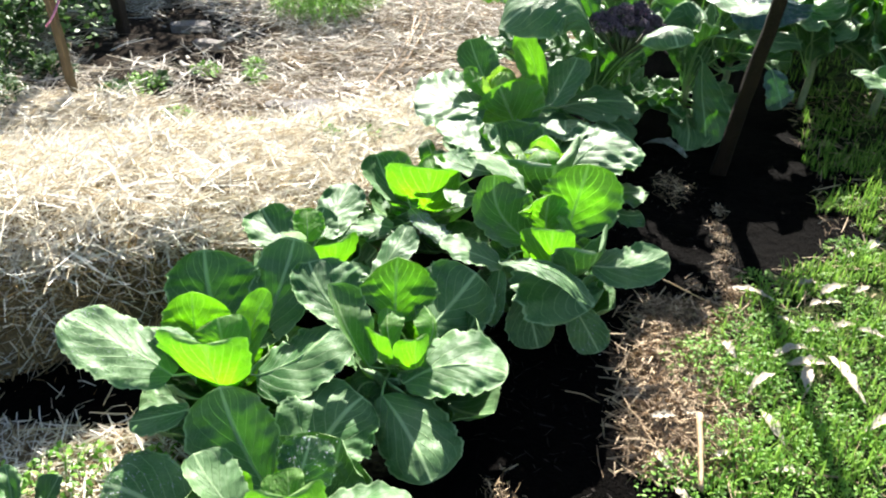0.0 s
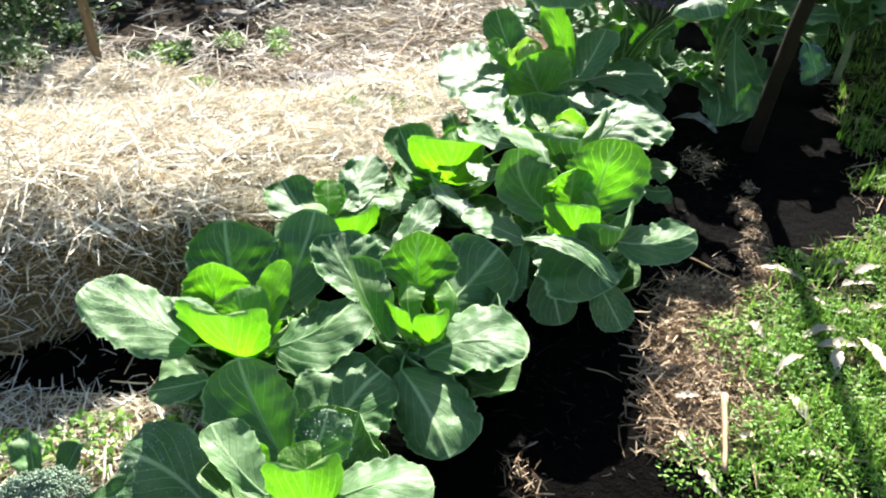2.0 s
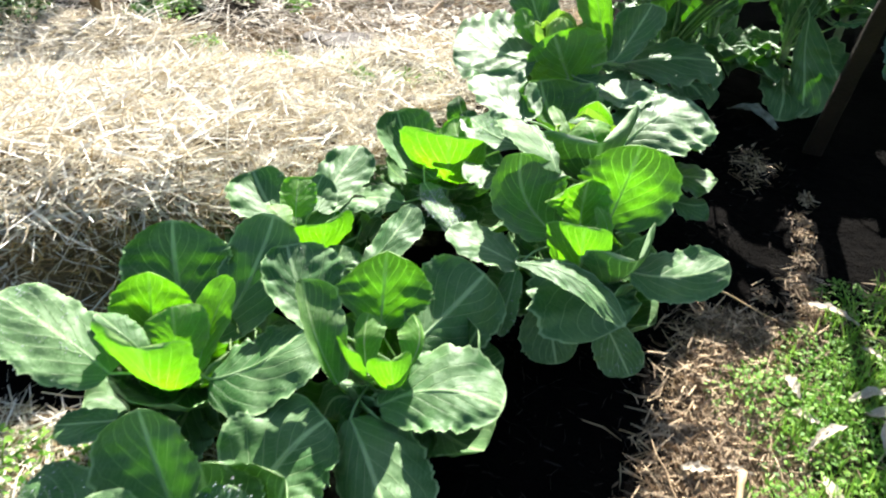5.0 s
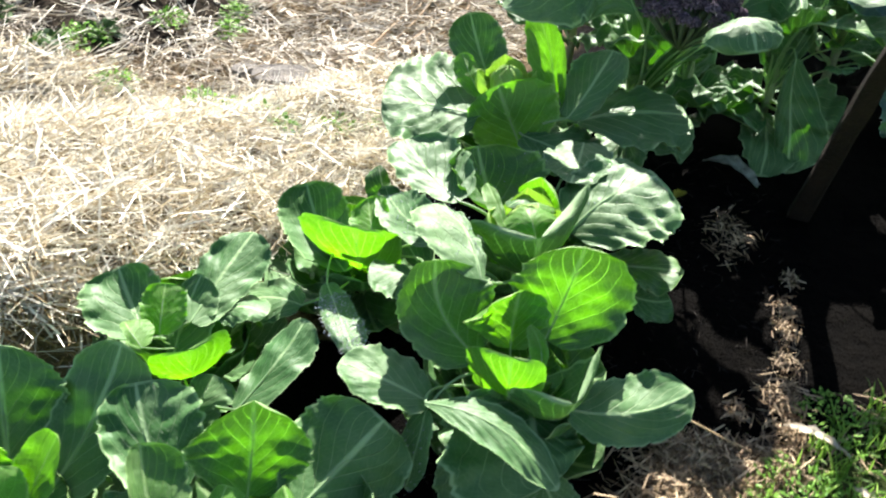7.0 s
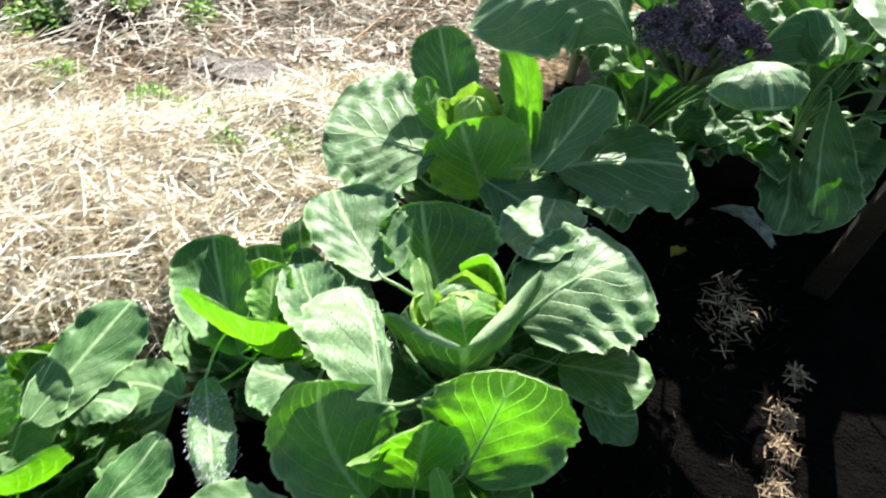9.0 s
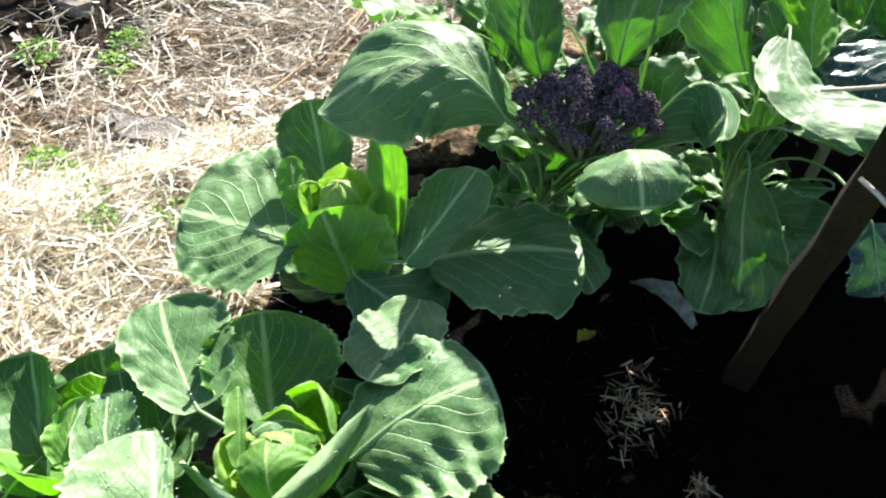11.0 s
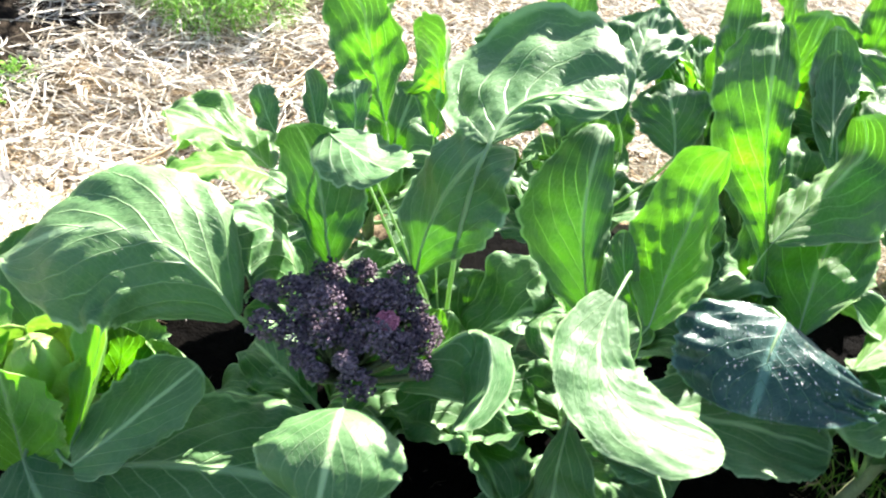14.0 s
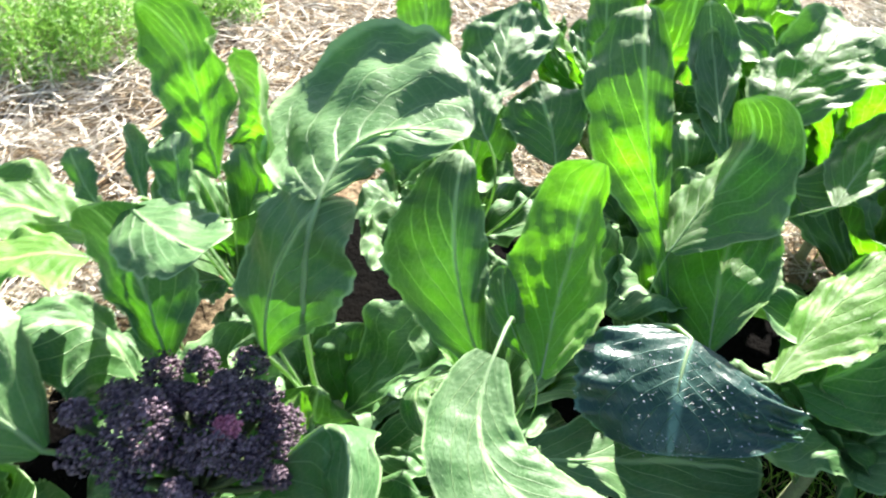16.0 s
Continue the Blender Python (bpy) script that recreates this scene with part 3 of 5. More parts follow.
def rosette(plant, seed, rings, tone="outer"):
    """Whorls of spoon-shaped leaves round a stem: each ring is (count, foot height, slope, length, width)."""
    rng = np.random.default_rng(seed)
    start = rng.uniform(0, 6.28)
    for ring, (count, high, slope, length, width) in enumerate(rings):
        for i in range(count):
            a = start + 1.1 * ring + 6.283 * (i + rng.uniform(-0.2, 0.2)) / count
            out, side = np.array([math.cos(a), math.sin(a), 0.0]), np.array([-math.sin(a), math.cos(a), 0.0])
            el, l, w = radians(slope + rng.uniform(-9, 9)), length * rng.uniform(0.85, 1.15), width * rng.uniform(0.85, 1.15) / 2
            chord, face = out * math.cos(el) + np.array([0, 0, math.sin(el)]), np.array([0, 0, math.cos(el)]) - out * math.sin(el)
            foot = out * 0.02 + np.array([0, 0, plant.location.z + high + rng.uniform(-0.01, 0.01)])
            mid, wide = foot + chord * l * 0.5 - face * l * 0.13, foot + chord * l * 0.62 + face * l * 0.06
            tilt = side * w + face * w * rng.uniform(-0.2, 0.2)
            blade(plant, tone, foot, mid, foot + chord * l, wide + tilt, wide - tilt)


def heart(plant, off, radius):
    """A head just closing: a small ball wrapped by upright cupped leaves."""
    rows, columns = 22, 32
    a, b = np.meshgrid(np.linspace(0, np.pi, rows), np.linspace(0, 2 * np.pi, columns), indexing="ij")
    seam = np.abs(np.sin(1.5 * b + 1.1 * a))
    r = radius * (1 + 0.16 * np.minimum(seam * 2, 1) + 0.04 * np.sin(7 * b + 4 * a) + 0.03 * np.sin(5 * a + 3 * b))
    points = np.stack([r * np.sin(a) * np.cos(b), r * np.sin(a) * np.sin(b), r * np.cos(a) * 1.35], -1) + np.array(off) - [0, 0, plant.location.z]
    uv = np.stack([a / np.pi, b / 6.2832], -1).reshape(-1, 2)
    child("head", mesh_from("head", points.reshape(-1, 3), grid_faces(rows, columns), LEAF["heart"], uv), plant, "tight pale green heart")
    for azimuth, slope, length, width in ((100, 80, 0.14, 0.13), (10, 72, 0.125, 0.12), (190, 70, 0.13, 0.12), (275, 45, 0.06, 0.11), (325, 55, 0.08, 0.10), (220, 55, 0.08, 0.10)):
        w = radians(azimuth)
        leaf(plant, "heart", (off[0] + 0.8 * radius * math.cos(w), off[1] + 0.8 * radius * math.sin(w), off[2] - 0.07), azimuth, slope, length, width, -0.16, 0.35, 0)


# cabbage
plant = stem_of(-0.185, 0.740, 'cabbage')
blade(plant, 'outer', (-0.030, 0.016, 0.211), (-0.095, 0.090, 0.270), (-0.123, 0.128, 0.341), (-0.177, 0.038, 0.295), (0.006, 0.053, 0.290), 'round')
blade(plant, 'outer', (-0.022, -0.097, 0.260), (-0.087, -0.055, 0.292), (-0.133, -0.005, 0.315), (-0.139, -0.047, 0.310), (-0.059, -0.009, 0.300), 'round')
blade(plant, 'inner', (0.016, -0.031, 0.120), (0.051, -0.103, 0.214), (0.058, -0.117, 0.357), (-0.019, -0.097, 0.327), (0.103, -0.067, 0.317), 'bowl')
blade(plant, 'outer', (0.036, -0.028, 0.260), (0.050, 0.005, 0.287), (0.057, 0.041, 0.317), (0.001, 0.025, 0.287), (0.106, -0.007, 0.279), 'round', dew=120)
blade(plant, 'inner', (-0.045, -0.078, 0.238), (-0.058, -0.044, 0.252), (-0.068, -0.011, 0.281), (-0.079, -0.040, 0.260), (-0.028, -0.036, 0.276), 'bowl')
blade(plant, 'inner', (0.037, -0.075, 0.247), (0.034, -0.047, 0.269), (0.025, -0.008, 0.289), (0.000, -0.033, 0.276), (0.057, -0.027, 0.276), 'bowl')
blade(plant, 'inner', (0.010, -0.084, 0.239), (0.009, -0.052, 0.265), (0.006, -0.016, 0.282), (-0.016, -0.040, 0.268), (0.029, -0.036, 0.268), 'bowl')
blade(plant, 'outer', (-0.175, -0.016, 0.087), (-0.272, 0.034, 0.134), (-0.364, 0.063, 0.135), (-0.314, 0.131, 0.170), (-0.321, -0.031, 0.086), 'round', dew=220)
blade(plant, 'outer', (-0.225, 0.179, 0.222), (-0.287, 0.180, 0.198), (-0.345, 0.170, 0.193), (-0.307, 0.213, 0.195), (-0.284, 0.139, 0.193), 'round')
blade(plant, 'outer', (0.073, -0.078, 0.222), (0.146, -0.053, 0.245), (0.241, -0.019, 0.228), (0.144, 0.009, 0.228), (0.180, -0.121, 0.250), 'round')
blade(plant, 'outer', (0.024, 0.117, 0.137), (0.054, 0.200, 0.162), (0.107, 0.279, 0.176), (-0.055, 0.230, 0.183), (0.137, 0.141, 0.155), 'round')
rosette(plant, 1, ((6, 0.06, 14, 0.19, 0.19), (6, 0.09, 36, 0.17, 0.18)))
rosette(plant, 31, ((5, 0.11, 58, 0.14, 0.15),), 'mid')
# cabbage
plant = stem_of(-0.395, 1.130, 'cabbage')
blade(plant, 'outer', (-0.041, 0.081, 0.180), (-0.081, 0.150, 0.224), (-0.101, 0.217, 0.309), (-0.151, 0.086, 0.275), (0.039, 0.167, 0.249), 'round')
blade(plant, 'outer', (0.049, 0.023, 0.186), (0.084, 0.143, 0.242), (0.113, 0.240, 0.335), (0.025, 0.181, 0.284), (0.181, 0.153, 0.263), 'round')
blade(plant, 'outer', (0.081, -0.067, 0.181), (0.166, -0.040, 0.210), (0.236, 0.049, 0.237), (0.136, 0.041, 0.203), (0.183, -0.140, 0.181), 'round')
blade(plant, 'outer', (-0.072, -0.124, 0.229), (-0.175, -0.090, 0.274), (-0.302, -0.063, 0.327), (-0.188, -0.011, 0.281), (-0.171, -0.182, 0.249), 'round', dew=120)
blade(plant, 'inner', (0.005, -0.035, 0.120), (0.019, -0.122, 0.205), (0.022, -0.147, 0.337), (-0.109, -0.086, 0.320), (0.091, -0.105, 0.318), 'bowl')
blade(plant, 'inner', (0.046, -0.051, 0.176), (0.047, 0.022, 0.217), (0.086, 0.084, 0.297), (0.003, 0.031, 0.221), (0.102, 0.047, 0.265), 'round')
blade(plant, 'inner', (-0.058, -0.009, 0.172), (-0.086, 0.049, 0.215), (-0.090, 0.083, 0.288), (-0.136, -0.008, 0.253), (0.000, 0.060, 0.240), 'round')
blade(plant, 'inner', (-0.003, -0.047, 0.176), (-0.001, -0.019, 0.225), (-0.019, 0.022, 0.263), (-0.072, -0.006, 0.226), (0.051, 0.023, 0.232), 'bowl')
blade(plant, 'outer', (-0.035, -0.066, 0.224), (-0.074, -0.058, 0.258), (-0.137, -0.030, 0.274), (-0.077, -0.017, 0.260), (-0.084, -0.082, 0.248), 'round')
rosette(plant, 2, ((6, 0.06, 14, 0.19, 0.19), (6, 0.09, 36, 0.17, 0.18)))
rosette(plant, 32, ((5, 0.11, 58, 0.14, 0.15),), 'mid')
# cabbage
plant = stem_of(0.020, 1.200, 'cabbage')
blade(plant, 'mid', (-0.048, 0.012, 0.216), (-0.053, 0.067, 0.266), (-0.048, 0.093, 0.343), (-0.122, -0.002, 0.310), (0.036, 0.070, 0.266), 'round')
blade(plant, 'outer', (0.027, -0.004, 0.212), (0.071, 0.077, 0.219), (0.131, 0.151, 0.262), (0.005, 0.142, 0.265), (0.165, 0.104, 0.152), 'round')
blade(plant, 'outer', (-0.018, -0.130, 0.167), (0.093, -0.104, 0.203), (0.203, -0.108, 0.183), (0.117, 0.007, 0.215), (0.030, -0.193, 0.176), 'round')
blade(plant, 'outer', (-0.062, -0.163, 0.162), (0.002, -0.261, 0.156), (0.055, -0.346, 0.118), (-0.088, -0.229, 0.144), (0.124, -0.251, 0.118), 'round')
blade(plant, 'inner', (-0.020, -0.029, 0.120), (-0.061, -0.088, 0.184), (-0.074, -0.107, 0.284), (-0.108, -0.075, 0.267), (-0.043, -0.117, 0.266), 'bowl')
blade(plant, 'inner', (0.002, -0.035, 0.120), (0.006, -0.101, 0.183), (0.008, -0.120, 0.281), (-0.041, -0.110, 0.257), (0.033, -0.077, 0.232), 'bowl')
blade(plant, 'inner', (0.027, -0.083, 0.227), (0.040, -0.041, 0.258), (0.018, 0.007, 0.273), (-0.022, 0.006, 0.265), (0.052, -0.035, 0.247), 'round')
blade(plant, 'inner', (-0.046, -0.096, 0.228), (-0.058, -0.058, 0.260), (-0.062, -0.008, 0.273), (-0.077, -0.056, 0.267), (-0.028, -0.009, 0.265), 'round')
blade(plant, 'outer', (-0.148, -0.019, 0.233), (-0.213, 0.045, 0.261), (-0.262, 0.122, 0.301), (-0.265, 0.012, 0.265), (-0.158, 0.118, 0.304), 'round')
blade(plant, 'mid', (-0.090, -0.130, 0.212), (-0.142, -0.077, 0.272), (-0.185, 0.001, 0.328), (-0.178, -0.055, 0.323), (-0.112, -0.013, 0.310), 'round')
blade(plant, 'outer', (-0.056, -0.100, 0.115), (-0.111, -0.097, 0.131), (-0.131, -0.126, 0.101), (-0.109, -0.053, 0.136), (-0.082, -0.153, 0.105), 'round')
rosette(plant, 3, ((6, 0.06, 14, 0.19, 0.19), (6, 0.09, 36, 0.17, 0.18)))
rosette(plant, 33, ((5, 0.11, 58, 0.14, 0.15),), 'mid')
# cabbage
plant = stem_of(-0.305, 1.560, 'cabbage')
blade(plant, 'outer', (-0.010, -0.094, 0.238), (-0.079, -0.017, 0.250), (-0.117, 0.029, 0.282), (-0.138, -0.079, 0.269), (-0.023, 0.010, 0.270), 'round')
blade(plant, 'inner', (0.020, -0.029, 0.120), (0.086, -0.126, 0.189), (0.116, -0.169, 0.308), (0.056, -0.193, 0.325), (0.148, -0.088, 0.240), 'bowl')
blade(plant, 'inner', (0.032, -0.110, 0.271), (0.027, -0.078, 0.296), (0.019, -0.033, 0.319), (-0.007, -0.093, 0.301), (0.068, -0.055, 0.298), 'round')
blade(plant, 'inner', (0.031, -0.160, 0.291), (0.006, -0.142, 0.302), (-0.019, -0.120, 0.302), (0.003, -0.154, 0.304), (0.013, -0.099, 0.289), 'bowl')
blade(plant, 'outer', (0.060, -0.055, 0.252), (0.071, 0.048, 0.262), (0.097, 0.175, 0.283), (0.025, 0.100, 0.272), (0.138, 0.084, 0.243), 'round')
blade(plant, 'outer', (0.212, -0.219, 0.243), (0.246, -0.143, 0.263), (0.275, -0.042, 0.282), (0.217, -0.109, 0.262), (0.296, -0.141, 0.254), 'round')
blade(plant, 'outer', (0.074, -0.005, 0.230), (0.126, 0.010, 0.237), (0.178, 0.012, 0.227), (0.103, 0.061, 0.224), (0.143, -0.026, 0.237), 'round')
blade(plant, 'outer', (0.129, -0.248, 0.211), (0.142, -0.211, 0.236), (0.153, -0.166, 0.256), (0.119, -0.172, 0.241), (0.200, -0.197, 0.240), 'round')
blade(plant, 'outer', (0.035, -0.094, 0.202), (0.034, -0.037, 0.238), (0.049, 0.035, 0.285), (-0.001, -0.021, 0.234), (0.093, -0.046, 0.228), 'round')
rosette(plant, 4, ((6, 0.06, 14, 0.19, 0.19), (6, 0.09, 36, 0.17, 0.18)))
rosette(plant, 34, ((5, 0.11, 58, 0.14, 0.15),), 'mid')
# cabbage
plant = stem_of(-0.040, 1.870, 'cabbage')
blade(plant, 'outer', (0.014, -0.139, 0.210), (-0.069, -0.031, 0.216), (-0.121, 0.052, 0.277), (-0.150, -0.059, 0.272), (0.008, -0.045, 0.283), 'round')
blade(plant, 'inner', (0.011, -0.033, 0.140), (0.044, -0.135, 0.222), (0.056, -0.174, 0.355), (-0.069, -0.131, 0.320), (0.141, -0.164, 0.353), 'bowl')
blade(plant, 'inner', (0.074, -0.122, 0.299), (0.057, -0.078, 0.307), (0.041, -0.031, 0.318), (0.011, -0.073, 0.297), (0.096, -0.067, 0.322), 'round')
blade(plant, 'outer', (0.224, -0.179, 0.349), (0.143, -0.105, 0.330), (0.079, -0.008, 0.315), (0.096, -0.123, 0.324), (0.203, -0.092, 0.357), 'round', dew=80)
blade(plant, 'mid', (0.068, 0.015, 0.225), (0.052, 0.051, 0.266), (0.028, 0.109, 0.303), (0.011, 0.054, 0.265), (0.061, 0.077, 0.275), 'round')
blade(plant, 'outer', (0.188, -0.227, 0.301), (0.144, -0.233, 0.308), (0.097, -0.236, 0.320), (0.126, -0.199, 0.305), (0.156, -0.298, 0.310), 'round')
blade(plant, 'outer', (0.010, -0.232, 0.261), (0.058, -0.313, 0.264), (0.108, -0.394, 0.267), (0.028, -0.322, 0.264), (0.103, -0.317, 0.261), 'round', dew=500)
blade(plant, 'outer', (-0.043, -0.244, 0.205), (-0.117, -0.236, 0.206), (-0.176, -0.243, 0.188), (-0.132, -0.185, 0.206), (-0.089, -0.293, 0.197), 'round')
blade(plant, 'outer', (0.173, -0.100, 0.202), (0.114, -0.035, 0.230), (0.059, 0.041, 0.301), (0.081, -0.051, 0.251), (0.134, 0.009, 0.245), 'round')
rosette(plant, 5, ((6, 0.06, 14, 0.19, 0.19), (6, 0.09, 36, 0.17, 0.18)))
rosette(plant, 35, ((5, 0.11, 58, 0.14, 0.15),), 'mid')
# cabbage
plant = stem_of(0.330, 1.555, 'cabbage')
blade(plant, 'mid', (-0.057, -0.042, 0.257), (-0.128, 0.004, 0.314), (-0.142, 0.036, 0.398), (-0.182, -0.054, 0.299), (-0.039, 0.051, 0.322), 'round')
blade(plant, 'mid', (0.056, 0.046, 0.227), (0.083, 0.104, 0.280), (0.106, 0.127, 0.388), (-0.019, 0.075, 0.327), (0.201, 0.112, 0.267), 'round')
blade(plant, 'inner', (-0.002, -0.000, 0.240), (-0.002, 0.035, 0.278), (0.006, 0.050, 0.337), (-0.080, -0.047, 0.305), (0.063, 0.060, 0.300), 'round')
blade(plant, 'inner', (0.002, -0.035, 0.140), (0.004, -0.083, 0.209), (0.005, -0.085, 0.313), (-0.073, -0.054, 0.295), (0.062, -0.083, 0.266), 'bowl')
blade(plant, 'inner', (0.054, -0.060, 0.264), (0.050, -0.030, 0.282), (0.027, 0.007, 0.299), (0.030, -0.033, 0.285), (0.061, -0.027, 0.282), 'round')
blade(plant, 'outer', (0.022, -0.027, 0.140), (0.083, -0.102, 0.193), (0.112, -0.136, 0.284), (0.011, -0.118, 0.275), (0.149, 0.001, 0.269), 'bowl')
blade(plant, 'outer', (0.049, -0.058, 0.180), (0.063, -0.134, 0.165), (0.098, -0.186, 0.142), (-0.121, -0.132, 0.224), (0.152, -0.154, 0.138), 'round')
blade(plant, 'outer', (-0.119, -0.143, 0.242), (-0.196, -0.133, 0.272), (-0.272, -0.128, 0.295), (-0.194, -0.068, 0.271), (-0.161, -0.189, 0.260), 'round')
blade(plant, 'outer', (0.110, -0.095, 0.217), (0.208, -0.075, 0.203), (0.318, -0.003, 0.201), (0.206, 0.006, 0.206), (0.208, -0.114, 0.156), 'round')
blade(plant, 'outer', (-0.123, -0.151, 0.234), (-0.132, -0.197, 0.181), (-0.143, -0.234, 0.125), (-0.165, -0.182, 0.175), (-0.103, -0.189, 0.216), 'round', dew=60)
blade(plant, 'outer', (0.067, -0.169, 0.139), (0.100, -0.191, 0.089), (0.133, -0.215, 0.037), (0.054, -0.203, 0.069), (0.149, -0.189, 0.096), 'round', dew=60)
blade(plant, 'outer', (-0.054, -0.148, 0.159), (-0.037, -0.181, 0.101), (-0.019, -0.214, 0.042), (-0.101, -0.192, 0.085), (0.017, -0.178, 0.108), 'round')
# Narrow flat blade added to stand for the front leaf's sunlit rim.
blade(plant, 'outer', (-0.123, -0.157, 0.258), (-0.007, -0.184, 0.263), (0.100, -0.241, 0.202), (0.006, -0.141, 0.248), (-0.021, -0.226, 0.263), 'long', wave=0.4)
rosette(plant, 6, ((6, 0.06, 14, 0.19, 0.19), (6, 0.09, 36, 0.17, 0.18)))
rosette(plant, 36, ((5, 0.11, 58, 0.14, 0.15),), 'mid')
# cabbage
plant = stem_of(0.330, 1.905, 'cabbage')
blade(plant, 'mid', (0.161, -0.043, 0.197), (0.237, -0.040, 0.200), (0.320, -0.047, 0.204), (0.237, 0.031, 0.190), (0.213, -0.120, 0.204), 'round')
blade(plant, 'outer', (0.217, -0.080, 0.157), (0.257, -0.081, 0.146), (0.304, -0.072, 0.147), (0.271, -0.030, 0.141), (0.254, -0.140, 0.140), 'round')
blade(plant, 'mid', (-0.051, -0.004, 0.262), (-0.101, 0.085, 0.265), (-0.137, 0.161, 0.323), (-0.161, -0.005, 0.334), (0.014, 0.125, 0.305), 'round', dew=70)
blade(plant, 'outer', (-0.146, -0.036, 0.313), (-0.218, 0.030, 0.326), (-0.292, 0.119, 0.350), (-0.288, 0.004, 0.348), (-0.153, 0.106, 0.344), 'round')
blade(plant, 'outer', (-0.066, -0.296, 0.346), (-0.096, -0.215, 0.364), (-0.169, -0.106, 0.350), (-0.171, -0.283, 0.402), (-0.099, -0.163, 0.359), 'round', dew=60)
blade(plant, 'outer', (0.082, -0.020, 0.254), (0.154, 0.054, 0.297), (0.254, 0.134, 0.309), (0.150, 0.200, 0.316), (0.228, -0.078, 0.258), 'round', dew=60)
blade(plant, 'outer', (0.005, -0.035, 0.160), (0.018, -0.137, 0.234), (0.024, -0.178, 0.356), (-0.116, -0.141, 0.402), (0.112, 0.014, 0.325), 'bowl')
blade(plant, 'inner', (0.007, 0.017, 0.180), (0.018, 0.046, 0.246), (0.013, 0.035, 0.343), (-0.032, 0.021, 0.327), (0.057, -0.022, 0.318), 'bowl')
blade(plant, 'inner', (-0.044, -0.107, 0.315), (-0.066, -0.056, 0.329), (-0.097, 0.002, 0.339), (-0.094, -0.048, 0.330), (-0.055, -0.054, 0.329), 'round')
blade(plant, 'outer', (0.097, 0.291, 0.277), (0.087, 0.194, 0.284), (0.074, 0.083, 0.304), (0.008, 0.182, 0.292), (0.171, 0.255, 0.295), 'round')
blade(plant, 'inner', (0.024, -0.139, 0.294), (0.009, -0.124, 0.342), (-0.013, -0.069, 0.346), (-0.049, -0.100, 0.324), (0.054, -0.077, 0.320), 'bowl')
blade(plant, 'outer', (0.020, -0.028, 0.321), (-0.012, -0.036, 0.336), (-0.044, -0.062, 0.332), (-0.030, -0.011, 0.323), (-0.007, -0.065, 0.334), 'round')
blade(plant, 'inner', (0.064, -0.065, 0.301), (0.031, -0.080, 0.323), (0.012, -0.043, 0.337), (-0.003, -0.065, 0.333), (0.047, -0.033, 0.323), 'bowl')
heart(plant, (-0.005, -0.075, 0.285), 0.040)
rosette(plant, 7, ((6, 0.06, 14, 0.19, 0.19), (6, 0.09, 36, 0.17, 0.18)))
rosette(plant, 37, ((5, 0.11, 58, 0.14, 0.15),), 'mid')
# cabbage
plant = stem_of(0.215, 2.450, 'cabbage')
blade(plant, 'outer', (-0.049, -0.178, 0.279), (-0.157, -0.168, 0.288), (-0.292, -0.173, 0.305), (-0.199, 0.027, 0.325), (-0.071, -0.313, 0.234), 'round')
blade(plant, 'outer', (-0.040, -0.055, 0.315), (-0.078, 0.020, 0.358), (-0.111, 0.071, 0.434), (-0.148, -0.025, 0.375), (-0.012, 0.037, 0.373), 'round')
blade(plant, 'inner', (0.064, -0.202, 0.210), (0.028, -0.176, 0.275), (-0.008, -0.152, 0.352), (-0.088, -0.182, 0.285), (0.163, -0.179, 0.295), 'round')
blade(plant, 'inner', (0.135, -0.173, 0.294), (0.117, -0.090, 0.383), (0.056, 0.021, 0.484), (0.046, -0.028, 0.407), (0.157, -0.118, 0.402), 'round')
blade(plant, 'outer', (0.168, -0.200, 0.308), (0.209, -0.146, 0.355), (0.258, -0.039, 0.414), (0.153, -0.090, 0.358), (0.285, -0.138, 0.373), 'round')
blade(plant, 'outer', (0.194, -0.167, 0.284), (0.302, -0.101, 0.280), (0.468, -0.040, 0.255), (0.303, 0.052, 0.275), (0.366, -0.255, 0.265), 'round')
blade(plant, 'inner', (-0.048, -0.133, 0.310), (-0.084, -0.095, 0.344), (-0.111, -0.043, 0.375), (-0.126, -0.091, 0.344), (-0.053, -0.092, 0.339), 'round')
blade(plant, 'outer', (0.066, -0.200, 0.248), (0.153, -0.246, 0.247), (0.246, -0.275, 0.233), (0.124, -0.312, 0.228), (0.244, -0.173, 0.255), 'round')
heart(plant, (0.010, -0.100, 0.315), 0.040)
rosette(plant, 8, ((6, 0.06, 14, 0.19, 0.19), (6, 0.09, 36, 0.17, 0.18)))
rosette(plant, 38, ((5, 0.11, 58, 0.14, 0.15),), 'mid')
# broccoli
plant = stem_of(0.560, 2.660, 'broccoli')
BROCCOLI = plant
blade(plant, 'outer', (-0.047, -0.209, 0.498), (-0.147, -0.235, 0.605), (-0.355, -0.303, 0.521), (-0.304, -0.119, 0.631), (-0.096, -0.318, 0.505), 'long', wave=0.7)
blade(plant, 'outer', (-0.045, -0.041, 0.373), (-0.123, -0.032, 0.507), (-0.179, -0.127, 0.542), (-0.106, 0.034, 0.435), (-0.097, -0.147, 0.489), 'long')
blade(plant, 'outer', (0.179, -0.144, 0.429), (0.275, -0.122, 0.571), (0.329, -0.237, 0.529), (0.252, -0.168, 0.434), (0.333, -0.112, 0.559), 'long')
blade(plant, 'outer', (0.151, -0.257, 0.485), (0.182, -0.344, 0.547), (0.203, -0.410, 0.508), (0.100, -0.392, 0.504), (0.258, -0.314, 0.538), 'round', wave=0.7)
